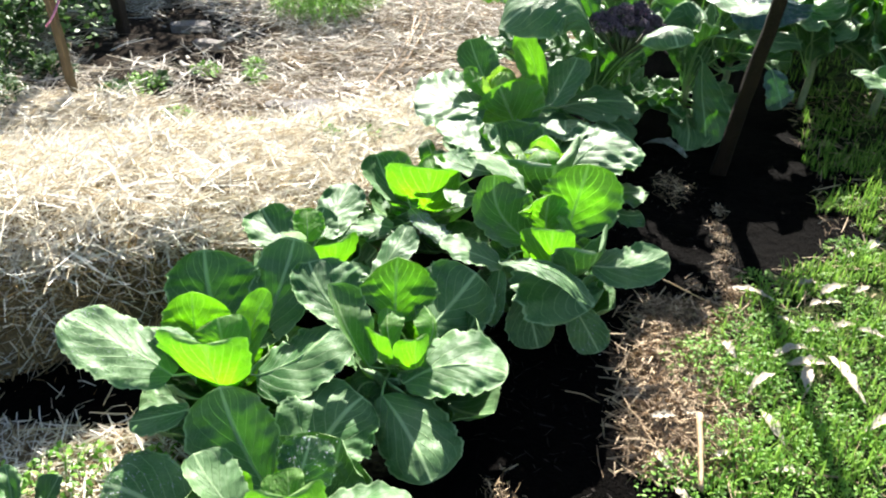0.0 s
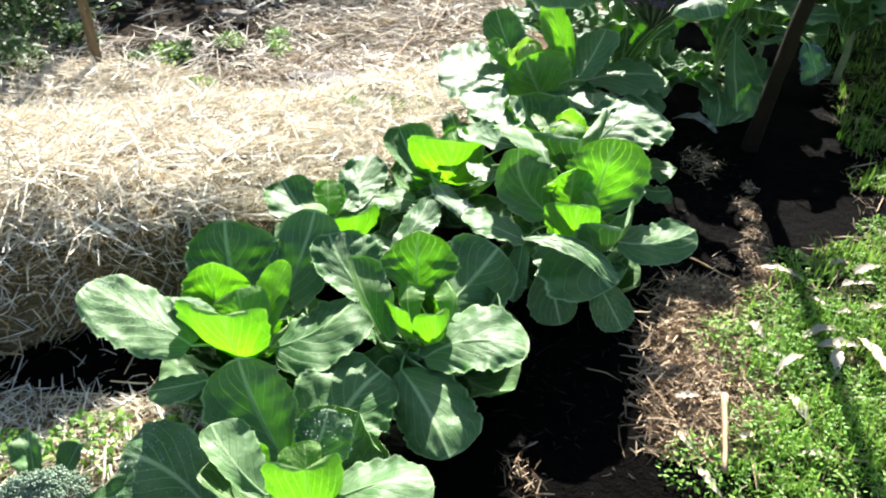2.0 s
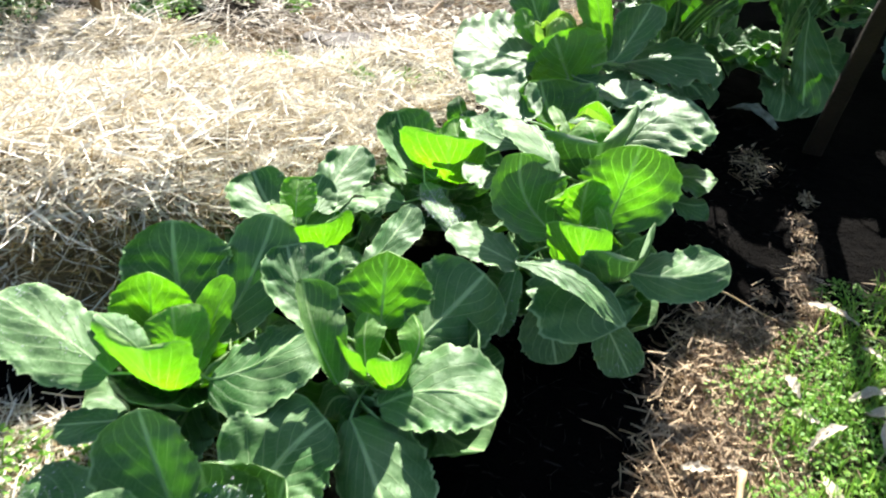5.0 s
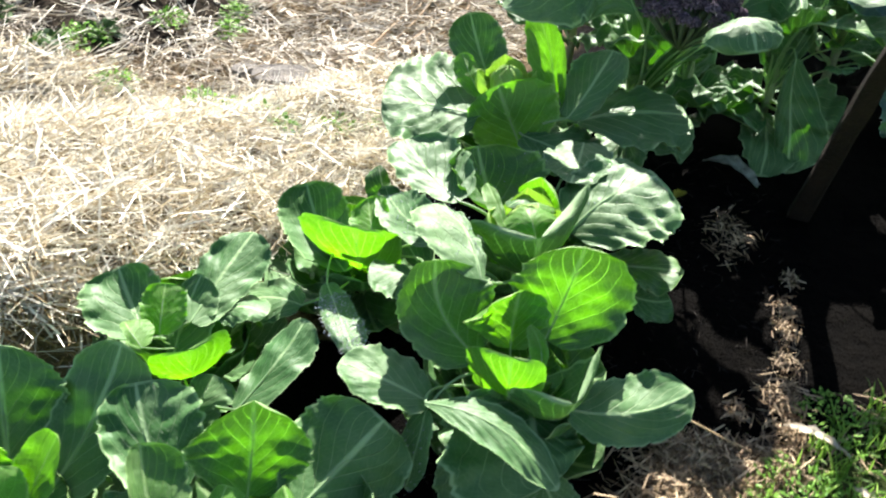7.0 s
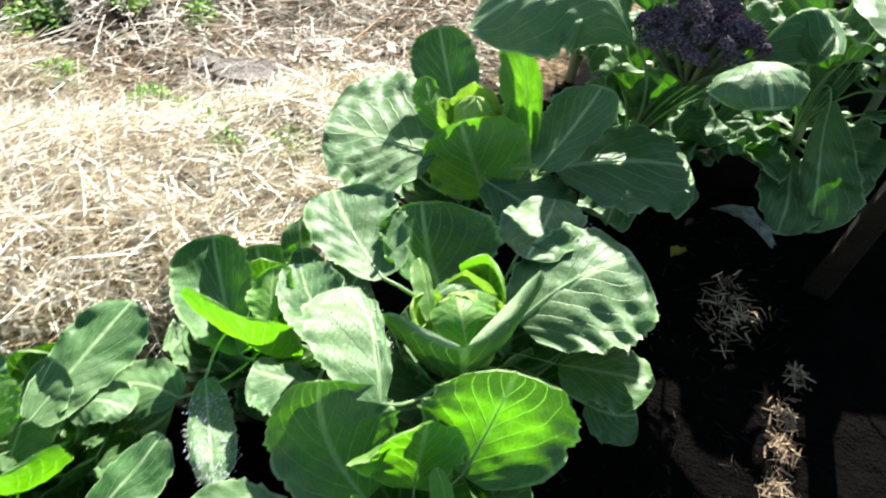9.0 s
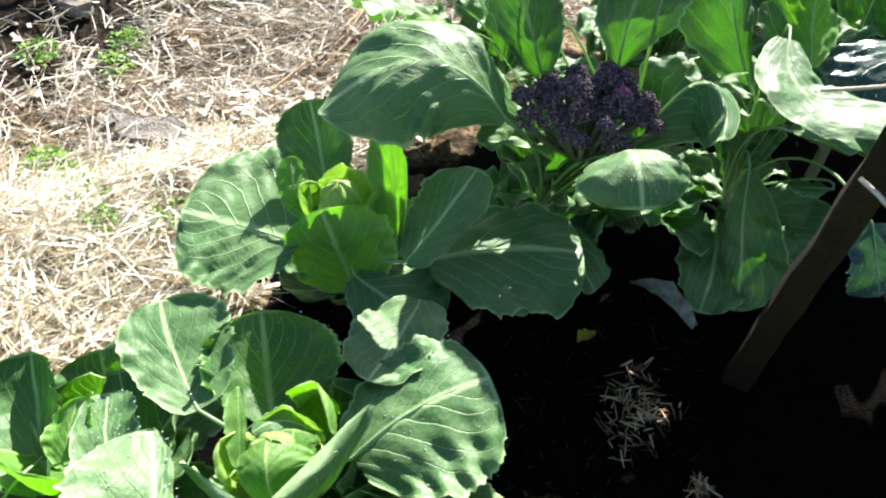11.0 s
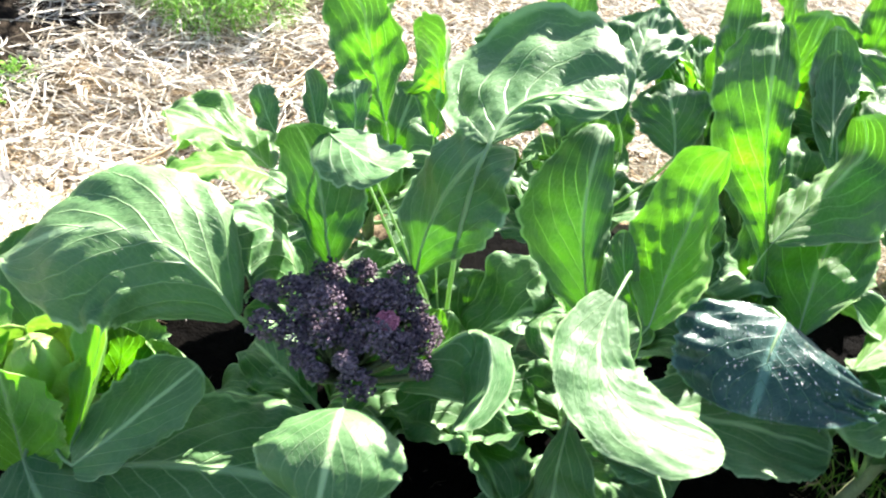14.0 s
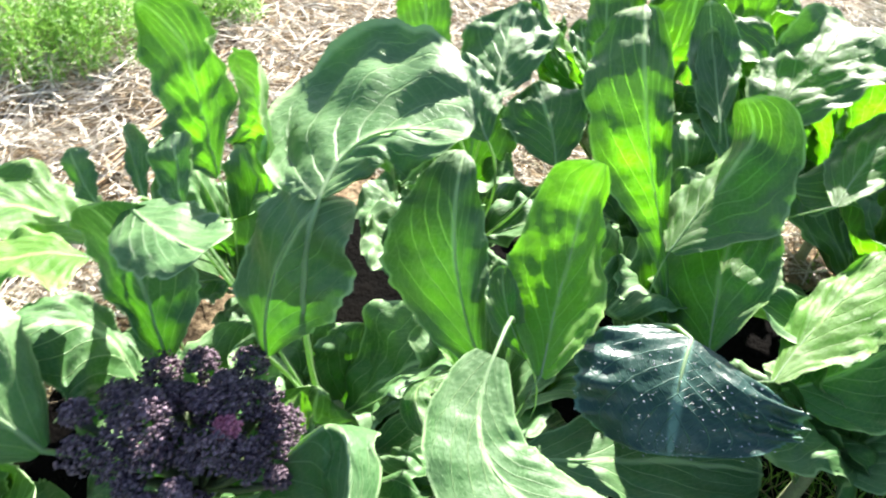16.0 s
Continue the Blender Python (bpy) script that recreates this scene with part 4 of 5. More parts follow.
blade(plant, 'inner', (0.176, -0.068, 0.407), (0.185, -0.040, 0.436), (0.171, -0.001, 0.455), (0.148, -0.025, 0.436), (0.198, -0.035, 0.452), 'long')
blade(plant, 'mid', (0.366, 0.075, 0.490), (0.326, 0.006, 0.507), (0.369, -0.049, 0.505), (0.309, -0.001, 0.491), (0.353, -0.012, 0.507), 'long')
blade(plant, 'inner', (-0.203, 0.093, 0.499), (-0.252, 0.043, 0.526), (-0.301, -0.051, 0.535), (-0.300, 0.086, 0.517), (-0.182, -0.015, 0.540), 'long')
fill(plant, 9, 7, (0.06, 0.11), (-16, 8), (0.20, 0.28), (0.14, 0.20))
fill(plant, 39, 5, (0.14, 0.24), (45, 70), (0.20, 0.30), (0.14, 0.2))
# cauliflower
plant = stem_of(0.720, 2.820, 'cauliflower')
blade(plant, 'outer', (-0.168, -0.182, 0.474), (-0.215, -0.153, 0.575), (-0.252, -0.140, 0.684), (-0.299, -0.145, 0.604), (-0.142, -0.119, 0.567), 'long')
blade(plant, 'outer', (-0.218, -0.134, 0.677), (-0.144, -0.178, 0.690), (-0.065, -0.214, 0.710), (-0.175, -0.222, 0.669), (-0.128, -0.109, 0.683), 'round')
blade(plant, 'outer', (-0.035, -0.160, 0.507), (-0.013, -0.146, 0.671), (0.039, -0.108, 0.771), (-0.086, -0.085, 0.645), (0.068, -0.139, 0.644), 'long')
blade(plant, 'outer', (0.020, -0.113, 0.742), (0.042, -0.031, 0.778), (0.163, -0.018, 0.805), (-0.099, 0.122, 0.761), (0.089, -0.122, 0.766), 'long')
blade(plant, 'mid', (-0.104, 0.004, 0.644), (-0.114, 0.028, 0.723), (-0.205, 0.118, 0.739), (-0.172, 0.046, 0.673), (-0.081, -0.017, 0.768), 'long')
blade(plant, 'outer', (-0.224, -0.019, 0.590), (-0.255, 0.023, 0.620), (-0.289, 0.078, 0.650), (-0.304, 0.038, 0.609), (-0.232, 0.035, 0.655), 'long')
fill(plant, 10, 7, (0.06, 0.11), (-16, 8), (0.20, 0.28), (0.14, 0.20))
fill(plant, 40, 5, (0.14, 0.24), (45, 70), (0.20, 0.30), (0.14, 0.2))
# cauliflower
plant = stem_of(0.970, 2.850, 'cauliflower')
blade(plant, 'outer', (-0.020, -0.031, 0.419), (-0.089, 0.007, 0.570), (-0.109, 0.054, 0.711), (-0.180, 0.004, 0.526), (-0.058, 0.042, 0.596), 'long')
blade(plant, 'inner', (0.061, -0.108, 0.517), (0.062, 0.017, 0.580), (0.052, 0.141, 0.679), (-0.019, 0.049, 0.588), (0.125, 0.113, 0.537), 'long', wave=0.7)
blade(plant, 'mid', (0.038, -0.072, 0.505), (-0.003, -0.029, 0.539), (-0.025, 0.029, 0.567), (-0.044, -0.009, 0.548), (0.017, -0.027, 0.549), 'long')
blade(plant, 'inner', (-0.045, -0.050, 0.407), (-0.080, -0.016, 0.429), (-0.123, 0.014, 0.450), (-0.103, -0.018, 0.436), (-0.062, 0.002, 0.443), 'long')
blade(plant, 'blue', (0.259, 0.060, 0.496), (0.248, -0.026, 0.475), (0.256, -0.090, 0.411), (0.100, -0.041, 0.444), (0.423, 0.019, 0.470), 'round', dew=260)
blade(plant, 'outer', (0.060, -0.156, 0.400), (0.225, -0.065, 0.355), (0.418, -0.003, 0.328), (0.292, 0.052, 0.365), (0.200, -0.177, 0.364), 'long')
blade(plant, 'outer', (0.001, -0.162, 0.588), (0.026, -0.287, 0.559), (0.187, -0.326, 0.566), (0.020, -0.376, 0.552), (0.088, -0.264, 0.563), 'round', wave=0.7)
blade(plant, 'outer', (0.007, -0.159, 0.299), (0.030, -0.192, 0.149), (0.049, -0.267, 0.001), (-0.001, -0.222, 0.065), (0.130, -0.215, 0.125), 'long')
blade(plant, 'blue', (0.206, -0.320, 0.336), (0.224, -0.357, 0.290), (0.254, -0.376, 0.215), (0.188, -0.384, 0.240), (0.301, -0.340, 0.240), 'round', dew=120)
blade(plant, 'outer', (0.163, -0.185, 0.301), (0.125, -0.176, 0.291), (0.081, -0.171, 0.280), (0.129, -0.134, 0.276), (0.125, -0.204, 0.291), 'long')
fill(plant, 11, 7, (0.06, 0.11), (-16, 8), (0.20, 0.28), (0.14, 0.20))
fill(plant, 41, 5, (0.14, 0.24), (45, 70), (0.20, 0.30), (0.14, 0.2))
# cauliflower
plant = stem_of(1.220, 3.150, 'cauliflower')
blade(plant, 'mid', (-0.010, -0.134, 0.423), (-0.087, 0.017, 0.612), (-0.177, 0.153, 0.821), (-0.235, 0.084, 0.672), (-0.087, 0.094, 0.715), 'paddle', wave=0.8)
blade(plant, 'mid', (0.046, -0.210, 0.454), (0.045, -0.076, 0.545), (0.064, 0.078, 0.634), (-0.045, -0.032, 0.476), (0.126, -0.106, 0.539), 'long')
blade(plant, 'mid', (-0.043, -0.116, 0.549), (0.011, -0.001, 0.612), (0.076, 0.132, 0.678), (-0.018, 0.090, 0.570), (0.109, -0.064, 0.606), 'long')
blade(plant, 'inner', (0.133, -0.253, 0.467), (0.197, -0.136, 0.498), (0.329, 0.036, 0.548), (0.225, -0.020, 0.505), (0.281, -0.162, 0.509), 'long')
fill(plant, 12, 7, (0.09, 0.16), (8, 35), (0.20, 0.30), (0.14, 0.20))
fill(plant, 42, 4, (0.12, 0.22), (45, 75), (0.24, 0.38), (0.14, 0.2), 'outer')
# cauliflower
plant = stem_of(0.360, 3.150, 'cauliflower')
blade(plant, 'mid', (0.137, -0.252, 0.590), (0.022, -0.104, 0.634), (-0.085, 0.020, 0.710), (-0.082, -0.066, 0.595), (0.110, -0.132, 0.691), 'long')
blade(plant, 'mid', (-0.047, -0.327, 0.456), (-0.166, -0.311, 0.477), (-0.265, -0.355, 0.500), (-0.267, -0.229, 0.488), (-0.047, -0.454, 0.517), 'long')
blade(plant, 'outer', (-0.064, -0.288, 0.508), (-0.102, -0.265, 0.534), (-0.138, -0.234, 0.554), (-0.134, -0.265, 0.516), (-0.078, -0.252, 0.555), 'long')
blade(plant, 'outer', (0.030, -0.292, 0.543), (-0.016, -0.243, 0.570), (-0.061, -0.195, 0.597), (-0.056, -0.223, 0.563), (0.012, -0.228, 0.591), 'long')
fill(plant, 13, 7, (0.09, 0.16), (8, 35), (0.20, 0.30), (0.14, 0.20))
fill(plant, 43, 4, (0.12, 0.22), (45, 75), (0.24, 0.38), (0.14, 0.2), 'outer')
# cauliflower
plant = stem_of(0.780, 3.400, 'cauliflower')
blade(plant, 'mid', (-0.211, -0.051, 0.554), (-0.241, -0.007, 0.586), (-0.277, 0.046, 0.614), (-0.308, -0.003, 0.555), (-0.184, 0.006, 0.607), 'round')
blade(plant, 'mid', (-0.070, -0.152, 0.584), (-0.095, -0.058, 0.654), (-0.123, 0.010, 0.744), (-0.159, -0.024, 0.657), (-0.051, -0.033, 0.696), 'long')
blade(plant, 'outer', (0.060, -0.163, 0.626), (0.053, -0.051, 0.679), (0.052, 0.059, 0.726), (-0.041, -0.010, 0.655), (0.131, -0.025, 0.691), 'long')
blade(plant, 'outer', (0.078, -0.276, 0.616), (0.033, -0.216, 0.657), (-0.008, -0.134, 0.689), (-0.004, -0.230, 0.625), (0.080, -0.209, 0.660), 'long')
blade(plant, 'outer', (0.192, -0.187, 0.544), (0.161, -0.126, 0.594), (0.117, -0.067, 0.633), (0.078, -0.142, 0.581), (0.220, -0.088, 0.613), 'long')
blade(plant, 'outer', (-0.097, -0.120, 0.585), (-0.175, -0.088, 0.575), (-0.272, -0.074, 0.554), (-0.210, -0.001, 0.579), (-0.153, -0.193, 0.557), 'long')
fill(plant, 14, 7, (0.09, 0.16), (8, 35), (0.20, 0.30), (0.14, 0.20))
fill(plant, 44, 4, (0.12, 0.22), (45, 75), (0.24, 0.38), (0.14, 0.2), 'outer')
# cauliflower
plant = stem_of(1.250, 3.550, 'cauliflower')
blade(plant, 'mid', (-0.230, -0.229, 0.646), (-0.250, -0.116, 0.706), (-0.266, -0.001, 0.765), (-0.286, -0.111, 0.679), (-0.208, -0.075, 0.735), 'long')
blade(plant, 'outer', (-0.013, -0.179, 0.612), (-0.035, -0.076, 0.660), (-0.065, 0.041, 0.727), (-0.085, -0.056, 0.657), (0.005, -0.042, 0.697), 'long')
blade(plant, 'mid', (0.073, -0.138, 0.590), (0.155, 0.019, 0.682), (0.275, 0.164, 0.748), (0.113, 0.157, 0.700), (0.231, -0.081, 0.652), 'long')
blade(plant, 'mid', (0.203, -0.275, 0.551), (0.257, -0.161, 0.596), (0.344, -0.035, 0.650), (0.230, -0.076, 0.595), (0.307, -0.211, 0.604), 'long')
blade(plant, 'outer', (0.020, -0.241, 0.557), (-0.006, -0.136, 0.612), (-0.058, -0.012, 0.696), (-0.072, -0.101, 0.638), (-0.001, -0.093, 0.662), 'long')
fill(plant, 15, 7, (0.09, 0.16), (8, 35), (0.20, 0.30), (0.14, 0.20))
fill(plant, 45, 4, (0.12, 0.22), (45, 75), (0.24, 0.38), (0.14, 0.2), 'outer')
# cauliflower
plant = stem_of(1.680, 3.400, 'cauliflower')
fill(plant, 16, 6, (0.10, 0.20), (15, 50), (0.3, 0.45), (0.15, 0.22))
fill(plant, 46, 7, (0.12, 0.22), (45, 75), (0.4, 0.65), (0.14, 0.2), 'mid')
# cauliflower
plant = stem_of(1.520, 3.020, 'cauliflower')
blade(plant, 'outer', (-0.129, -0.072, 0.408), (-0.052, -0.029, 0.425), (0.053, 0.066, 0.452), (-0.022, 0.106, 0.439), (-0.040, -0.141, 0.382), 'long', wave=0.5)
blade(plant, 'outer', (-0.049, -0.093, 0.315), (-0.001, -0.086, 0.343), (0.064, -0.040, 0.384), (0.019, -0.001, 0.347), (0.015, -0.168, 0.335), 'long', wave=0.5)
fill(plant, 55, 6, (0.16, 0.24), (48, 75), (0.28, 0.38), (0.14, 0.2))
# cauliflower
plant = stem_of(1.780, 2.920, 'cauliflower')
fill(plant, 17, 6, (0.10, 0.20), (15, 50), (0.3, 0.45), (0.15, 0.22))
fill(plant, 47, 7, (0.12, 0.22), (45, 75), (0.4, 0.65), (0.14, 0.2), 'mid')
# cauliflower, out of view, added for its shade on the grass
plant = stem_of(1.820, 2.450, 'cauliflower')
fill(plant, 18, 6, (0.10, 0.20), (15, 50), (0.3, 0.45), (0.15, 0.22))
fill(plant, 48, 7, (0.12, 0.22), (45, 75), (0.4, 0.65), (0.14, 0.2), 'mid')
# cauliflower, added beyond the bed for its shade
plant = stem_of(2.000, 3.000, 'cauliflower')
fill(plant, 19, 6, (0.10, 0.20), (15, 50), (0.3, 0.45), (0.15, 0.22))
fill(plant, 49, 7, (0.12, 0.22), (45, 75), (0.4, 0.65), (0.14, 0.2), 'mid')
# cauliflower
plant = stem_of(1.380, 4.250, 'cauliflower')
fill(plant, 20, 6, (0.10, 0.20), (15, 50), (0.3, 0.45), (0.15, 0.22))
fill(plant, 50, 7, (0.12, 0.22), (45, 75), (0.4, 0.65), (0.14, 0.2), 'mid')
# cauliflower
plant = stem_of(1.900, 4.200, 'cauliflower')
fill(plant, 21, 6, (0.10, 0.20), (15, 50), (0.3, 0.45), (0.15, 0.22))
fill(plant, 51, 7, (0.12, 0.22), (45, 75), (0.4, 0.65), (0.14, 0.2), 'mid')
# cauliflower
plant = stem_of(2.250, 3.600, 'cauliflower')
fill(plant, 22, 6, (0.10, 0.20), (15, 50), (0.3, 0.45), (0.15, 0.22))
fill(plant, 52, 7, (0.12, 0.22), (45, 75), (0.4, 0.65), (0.14, 0.2), 'mid')
# cauliflower
plant = stem_of(1.650, 3.900, 'cauliflower')
fill(plant, 23, 6, (0.10, 0.20), (15, 50), (0.3, 0.45), (0.15, 0.22))
fill(plant, 53, 7, (0.12, 0.22), (45, 75), (0.4, 0.65), (0.14, 0.2), 'mid')
# cauliflower
plant = stem_of(1.050, 4.000, 'cauliflower')
fill(plant, 24, 6, (0.10, 0.20), (15, 50), (0.3, 0.45), (0.15, 0.22))
fill(plant, 54, 7, (0.12, 0.22), (45, 75), (0.4, 0.65), (0.14, 0.2), 'mid')


# ---- litter, straw and grass ----
def strands(name, count, place, length, width, lift, material, label, category, seed, keep=None, flatten=0.5):
    """Loose blades lying on the ground: place(rng, n) gives x and y."""
    rng = np.random.default_rng(seed)
    x, y = place(rng, count)
    if keep is not None:
        good = keep(x, y)
        x, y = x[good], y[good]
    n = len(x)
    heading, tilt = rng.uniform(0, 2 * np.pi, n), rng.normal(0, flatten, n)
    size = rng.uniform(*length, n)
    wide = rng.uniform(*width, n)
    way = np.stack([np.cos(heading) * np.cos(tilt), np.sin(heading) * np.cos(tilt), np.sin(tilt)], 1)
    across = np.cross(way, rng.normal(0, 1, (n, 3)))
    across /= np.linalg.norm(across, axis=1, keepdims=True) + 1e-9
    up = np.cross(way, across)
    centre = np.stack([x, y, top_height(x, y) + rng.uniform(*lift, n)], 1)
    bow = rng.normal(0, 0.10, n)
    rows = []
    for s, b, w in ((-0.5, 0.0, 0.7), (0.0, 1.0, 1.0), (0.5, 0.0, 0.5)):
        mid = centre + way * (s * size)[:, None] + up * (b * bow * size)[:, None]
        rows += [mid - across * (w * wide / 2)[:, None], mid + across * (w * wide / 2)[:, None]]
    verts = np.stack(rows, 1).reshape(-1, 3)
    first = np.arange(n)[:, None] * 6
    faces = np.concatenate([first + [0, 1, 3, 2], first + [2, 3, 5, 4]])
    me = mesh_from(name, verts, faces, material, shade=False)
    return tagged(new(name, me), label, category, kind="stuff")


def box(x0, x1, y0, y1, soft=0.0):
    """Places spread evenly over a rectangle, thinning out by soft metres at its borders."""
    return lambda rng, n: (rng.uniform(x0, x1, n) + rng.normal(0, 1, n) * soft, rng.uniform(y0, y1, n) + rng.normal(0, 1, n) * soft)


def blades(name, count, place, height, width, material, label, category, seed, keep=None, lean=0.5):
    """Upright tapering blades of grass."""
    rng = np.random.default_rng(seed)
    x, y = place(rng, count)
    if keep is not None:
        good = keep(x, y)
        x, y = x[good], y[good]
    n = len(x)
    tall, wide = rng.uniform(*height, n), rng.uniform(*width, n)
    heading, over = rng.uniform(0, 2 * np.pi, n), np.abs(rng.normal(0, lean, n))
    way = np.stack([np.cos(heading), np.sin(heading), 0 * heading], 1)
    across = np.stack([-np.sin(heading), np.cos(heading), 0 * heading], 1)
    root = np.stack([x, y, top_height(x, y) - 0.004], 1)
    rows = []
    for s, w in ((0, 0.8), (0.4, 1.0), (0.75, 0.7), (1.0, 0.05)):
        bend = over * s
        mid = root + way * (tall * s * np.sin(bend))[:, None] + np.array([[0, 0, 1.0]]) * (tall * s * np.cos(bend))[:, None]
        rows += [mid - across * (w * wide / 2)[:, None], mid + across * (w * wide / 2)[:, None]]
    verts = np.stack(rows, 1).reshape(-1, 3)
    first = np.arange(n)[:, None] * 8
    faces = np.concatenate([first + [2 * i, 2 * i + 1, 2 * i + 3, 2 * i + 2] for i in range(3)])
    me = mesh_from(name, verts, faces, material, shade=False)
    return tagged(new(name, me), label, category, kind="stuff")


# Weight of the patch darkened for shade, where path straw thins out.
def shaded_soil(x, y):
    return np.exp(-(((x + 1.42) / 0.5) ** 2) - ((y - 3.35) / 0.60) ** 2)


def on_mound(x, y):
    return mound_height(x, y) > ground_height(x, y) + 0.01


def bed_edge(y):
    y = np.asarray(y)
    return 0.42 + 0.19 * y + 0.38 * smooth(y, 1.55, 2.0)


def along_front(rng, n):
    x = rng.uniform(-2.8, -0.15, n)
    return x, mound_front(x) + rng.normal(0.03, 0.04, n)


def along_edge(rng, n):
    y = rng.uniform(1.0, 1.62, n)
    return bed_edge(y) + rng.normal(0.0, 0.06, n), y


strands("loose_straw", 62000, box(-2.8, 0.0, 0.9, 3.0), (0.05, 0.26), (0.0015, 0.0050), (-0.006, 0.040), STRAW, "loose pale straw heaped over the broken bale", "straw", 1, on_mound, 0.35)
strands("face_straw", 9000, along_front, (0.05, 0.20), (0.0018, 0.005), (-0.09, 0.01), SHADED_STRAW, "brown straw in the bale's broken face, darkened for shade", "straw", 6, None, 0.8)
strands("hanging_straw", 5000, lambda rng, n: (lambda x: (x, mound_front(x) + rng.normal(0.05, 0.04, n)))(rng.uniform(-2.8, -0.15, n)), (0.05, 0.15), (0.0025, 0.006), (0.0, 0.03), STRAW, "pale straw ends over the bale's edge", "straw", 16, None, 0.6)
strands("path_straw", 90000, box(-2.6, 2.4, 2.1, 6.6, 0.3), (0.04, 0.26), (0.0015, 0.0055), (-0.004, 0.025), BROWN_STRAW, "dry straw and stalks strewn over the path", "straw mulch", 2, lambda x, y: ((x < -0.15 + 0.28 * np.clip(y - 2, 0, 1.5)) | (y > 3.8)) & (waves(x, y, 23, 7) > -0.75 + 0.5 * waves(x, y, 90, 3) + 1.7 * shaded_soil(x, y)), 0.22)
strands("scattered_straw", 12000, box(-2.4, -0.85, 2.0, 2.72, 0.08), (0.05, 0.24), (0.0015, 0.0050), (0.0, 0.03), STRAW, "pale straw spilled behind the bale", "straw", 26, lambda x, y: y < 2.66 + 0.05 * waves(x, y, 12, 4), 0.3)
# Straw stays off the strip darkened for the bale's shadow.
strands("front_straw", 12000, box(-1.6, -0.35, 0.3, 1.5, 0.12), (0.03, 0.14), (0.002, 0.005), (-0.004, 0.015), STRAW, "straw litter in front of the bale", "straw mulch", 3, lambda x, y: (~on_mound(x, y)) & ((y < 1.06 + 0.06 * waves(x, y, 11, 3)) | (waves(x, y, 90, 2) > 0.7)), 0.25)
strands("bed_litter", 9000, along_edge, (0.015, 0.10), (0.0015, 0.005), (-0.004, 0.014), MULCH, "tan stalks and mulch along the bed's edge", "mulch", 4, None, 0.3)
strands("dry_grass", 7000, box(0.6, 2.6, 0.2, 3.2), (0.02, 0.10), (0.0015, 0.004), (0.0, 0.02), MULCH, "dead grass stems among the green grass", "dry grass", 9, lambda x, y: x > bed_edge(y) + 0.08, 0.3)
# Mulch tufts; the row near x 0.9 imitates a sunlit strip between shadows.
for i, (x, y, r, n) in enumerate(((0.83, 2.27, 0.06, 170), (0.87, 1.72, 0.045, 120), (0.855, 1.60, 0.04, 90), (0.88, 1.58, 0.03, 120), (0.885, 1.66, 0.03, 120), (0.895, 1.75, 0.025, 110), (0.905, 1.84, 0.025, 100), (0.92, 1.94, 0.022, 90), (0.93, 2.03, 0.02, 70), (0.96, 2.13, 0.018, 50), (0.785, 1.70, 0.018, 50), (0.78, 1.60, 0.02, 60), (0.72, 1.52, 0.05, 110), (0.21, 0.94, 0.03, 45), (0.24, 0.86, 0.03, 35))):
    strands("mulch_tuft", n, lambda rng, k, x=x, y=y, r=r: (x + rng.normal(0, r * 0.55, k), y + rng.normal(0, r * 0.9, k)), (0.012, 0.055), (0.0018, 0.0045), (0.0, 0.018), MULCH, "tuft of dry stalks on dark soil", "mulch", 60 + i, None, 0.4)
strands("soil_crumbs", 1500, box(0.15, 0.95, 0.6, 2.7), (0.008, 0.05), (0.001, 0.003), (-0.002, 0.006), WOOD, "dark twigs and crumbs on the soil", "debris", 10, lambda x, y: x < bed_edge(y), 0.3)
# Blades left out past y 1.85: a dark gap in place of shaded grass.
blades("grass", 64000, lambda rng, n: (0.5 + np.abs(rng.normal(0, 1.15, n)), rng.normal(1.6, 1.25, n)), (0.015, 0.075), (0.0020, 0.0055), GRASS, "short bright green grass beside the bed", "grass", 5, lambda x, y: (x > bed_edge(y) + 0.11 - 0.08 * smooth(y, 1.12, 1.0) + 0.05 * waves(x, y, 14, 2)) & (waves(x, y, 21, 5) > -0.16 + 0.6 * waves(x, y, 60, 1)) & ~((y > 1.85) & (x < 1.32 + 0.1 * waves(x, y, 17, 3))), 0.7)


# ---- stakes, twine and the broccoli heads ----
def bar_between(name, a, b, size, material, parent=None, label="", seed=0, taper=1.0):
    """A squared, slightly uneven wooden bar from a to b."""
    rng = np.random.default_rng(seed)
    a, b = np.array(a, float), np.array(b, float)
    along = (b - a) / np.linalg.norm(b - a)
    across = np.cross(along, [0.25, 1.0, 0.1])
    across /= np.linalg.norm(across)
    deep = np.cross(along, across)
    verts, steps = [], 14
    corners = [(-1, -0.8), (-0.8, -1), (0.8, -1), (1, -0.8), (1, 0.8), (0.8, 1), (-0.8, 1), (-1, 0.8)]
    for i in range(steps):
        k = i / (steps - 1)
        mid = a + (b - a) * k + rng.normal(0, 0.0012, 3)
        for p, q in corners:
            w = 1 + (taper - 1) * k + rng.normal(0, 0.03)
            verts.append(mid + across * p * size[0] / 2 * w + deep * q * size[1] / 2 * w)
    faces = []
    for i in range(steps - 1):
        for j in range(8):
            m = (j + 1) % 8
            faces.append((i * 8 + j, i * 8 + m, i * 8 + 8 + m, i * 8 + 8 + j))
    faces += [tuple(range(8))[::-1], tuple(range((steps - 1) * 8, steps * 8))]
    me = mesh_from(name, verts, faces, material, shade=False)
    ob = new(name, me)
    if parent:
        ob.parent = parent
    return tagged(ob, label)


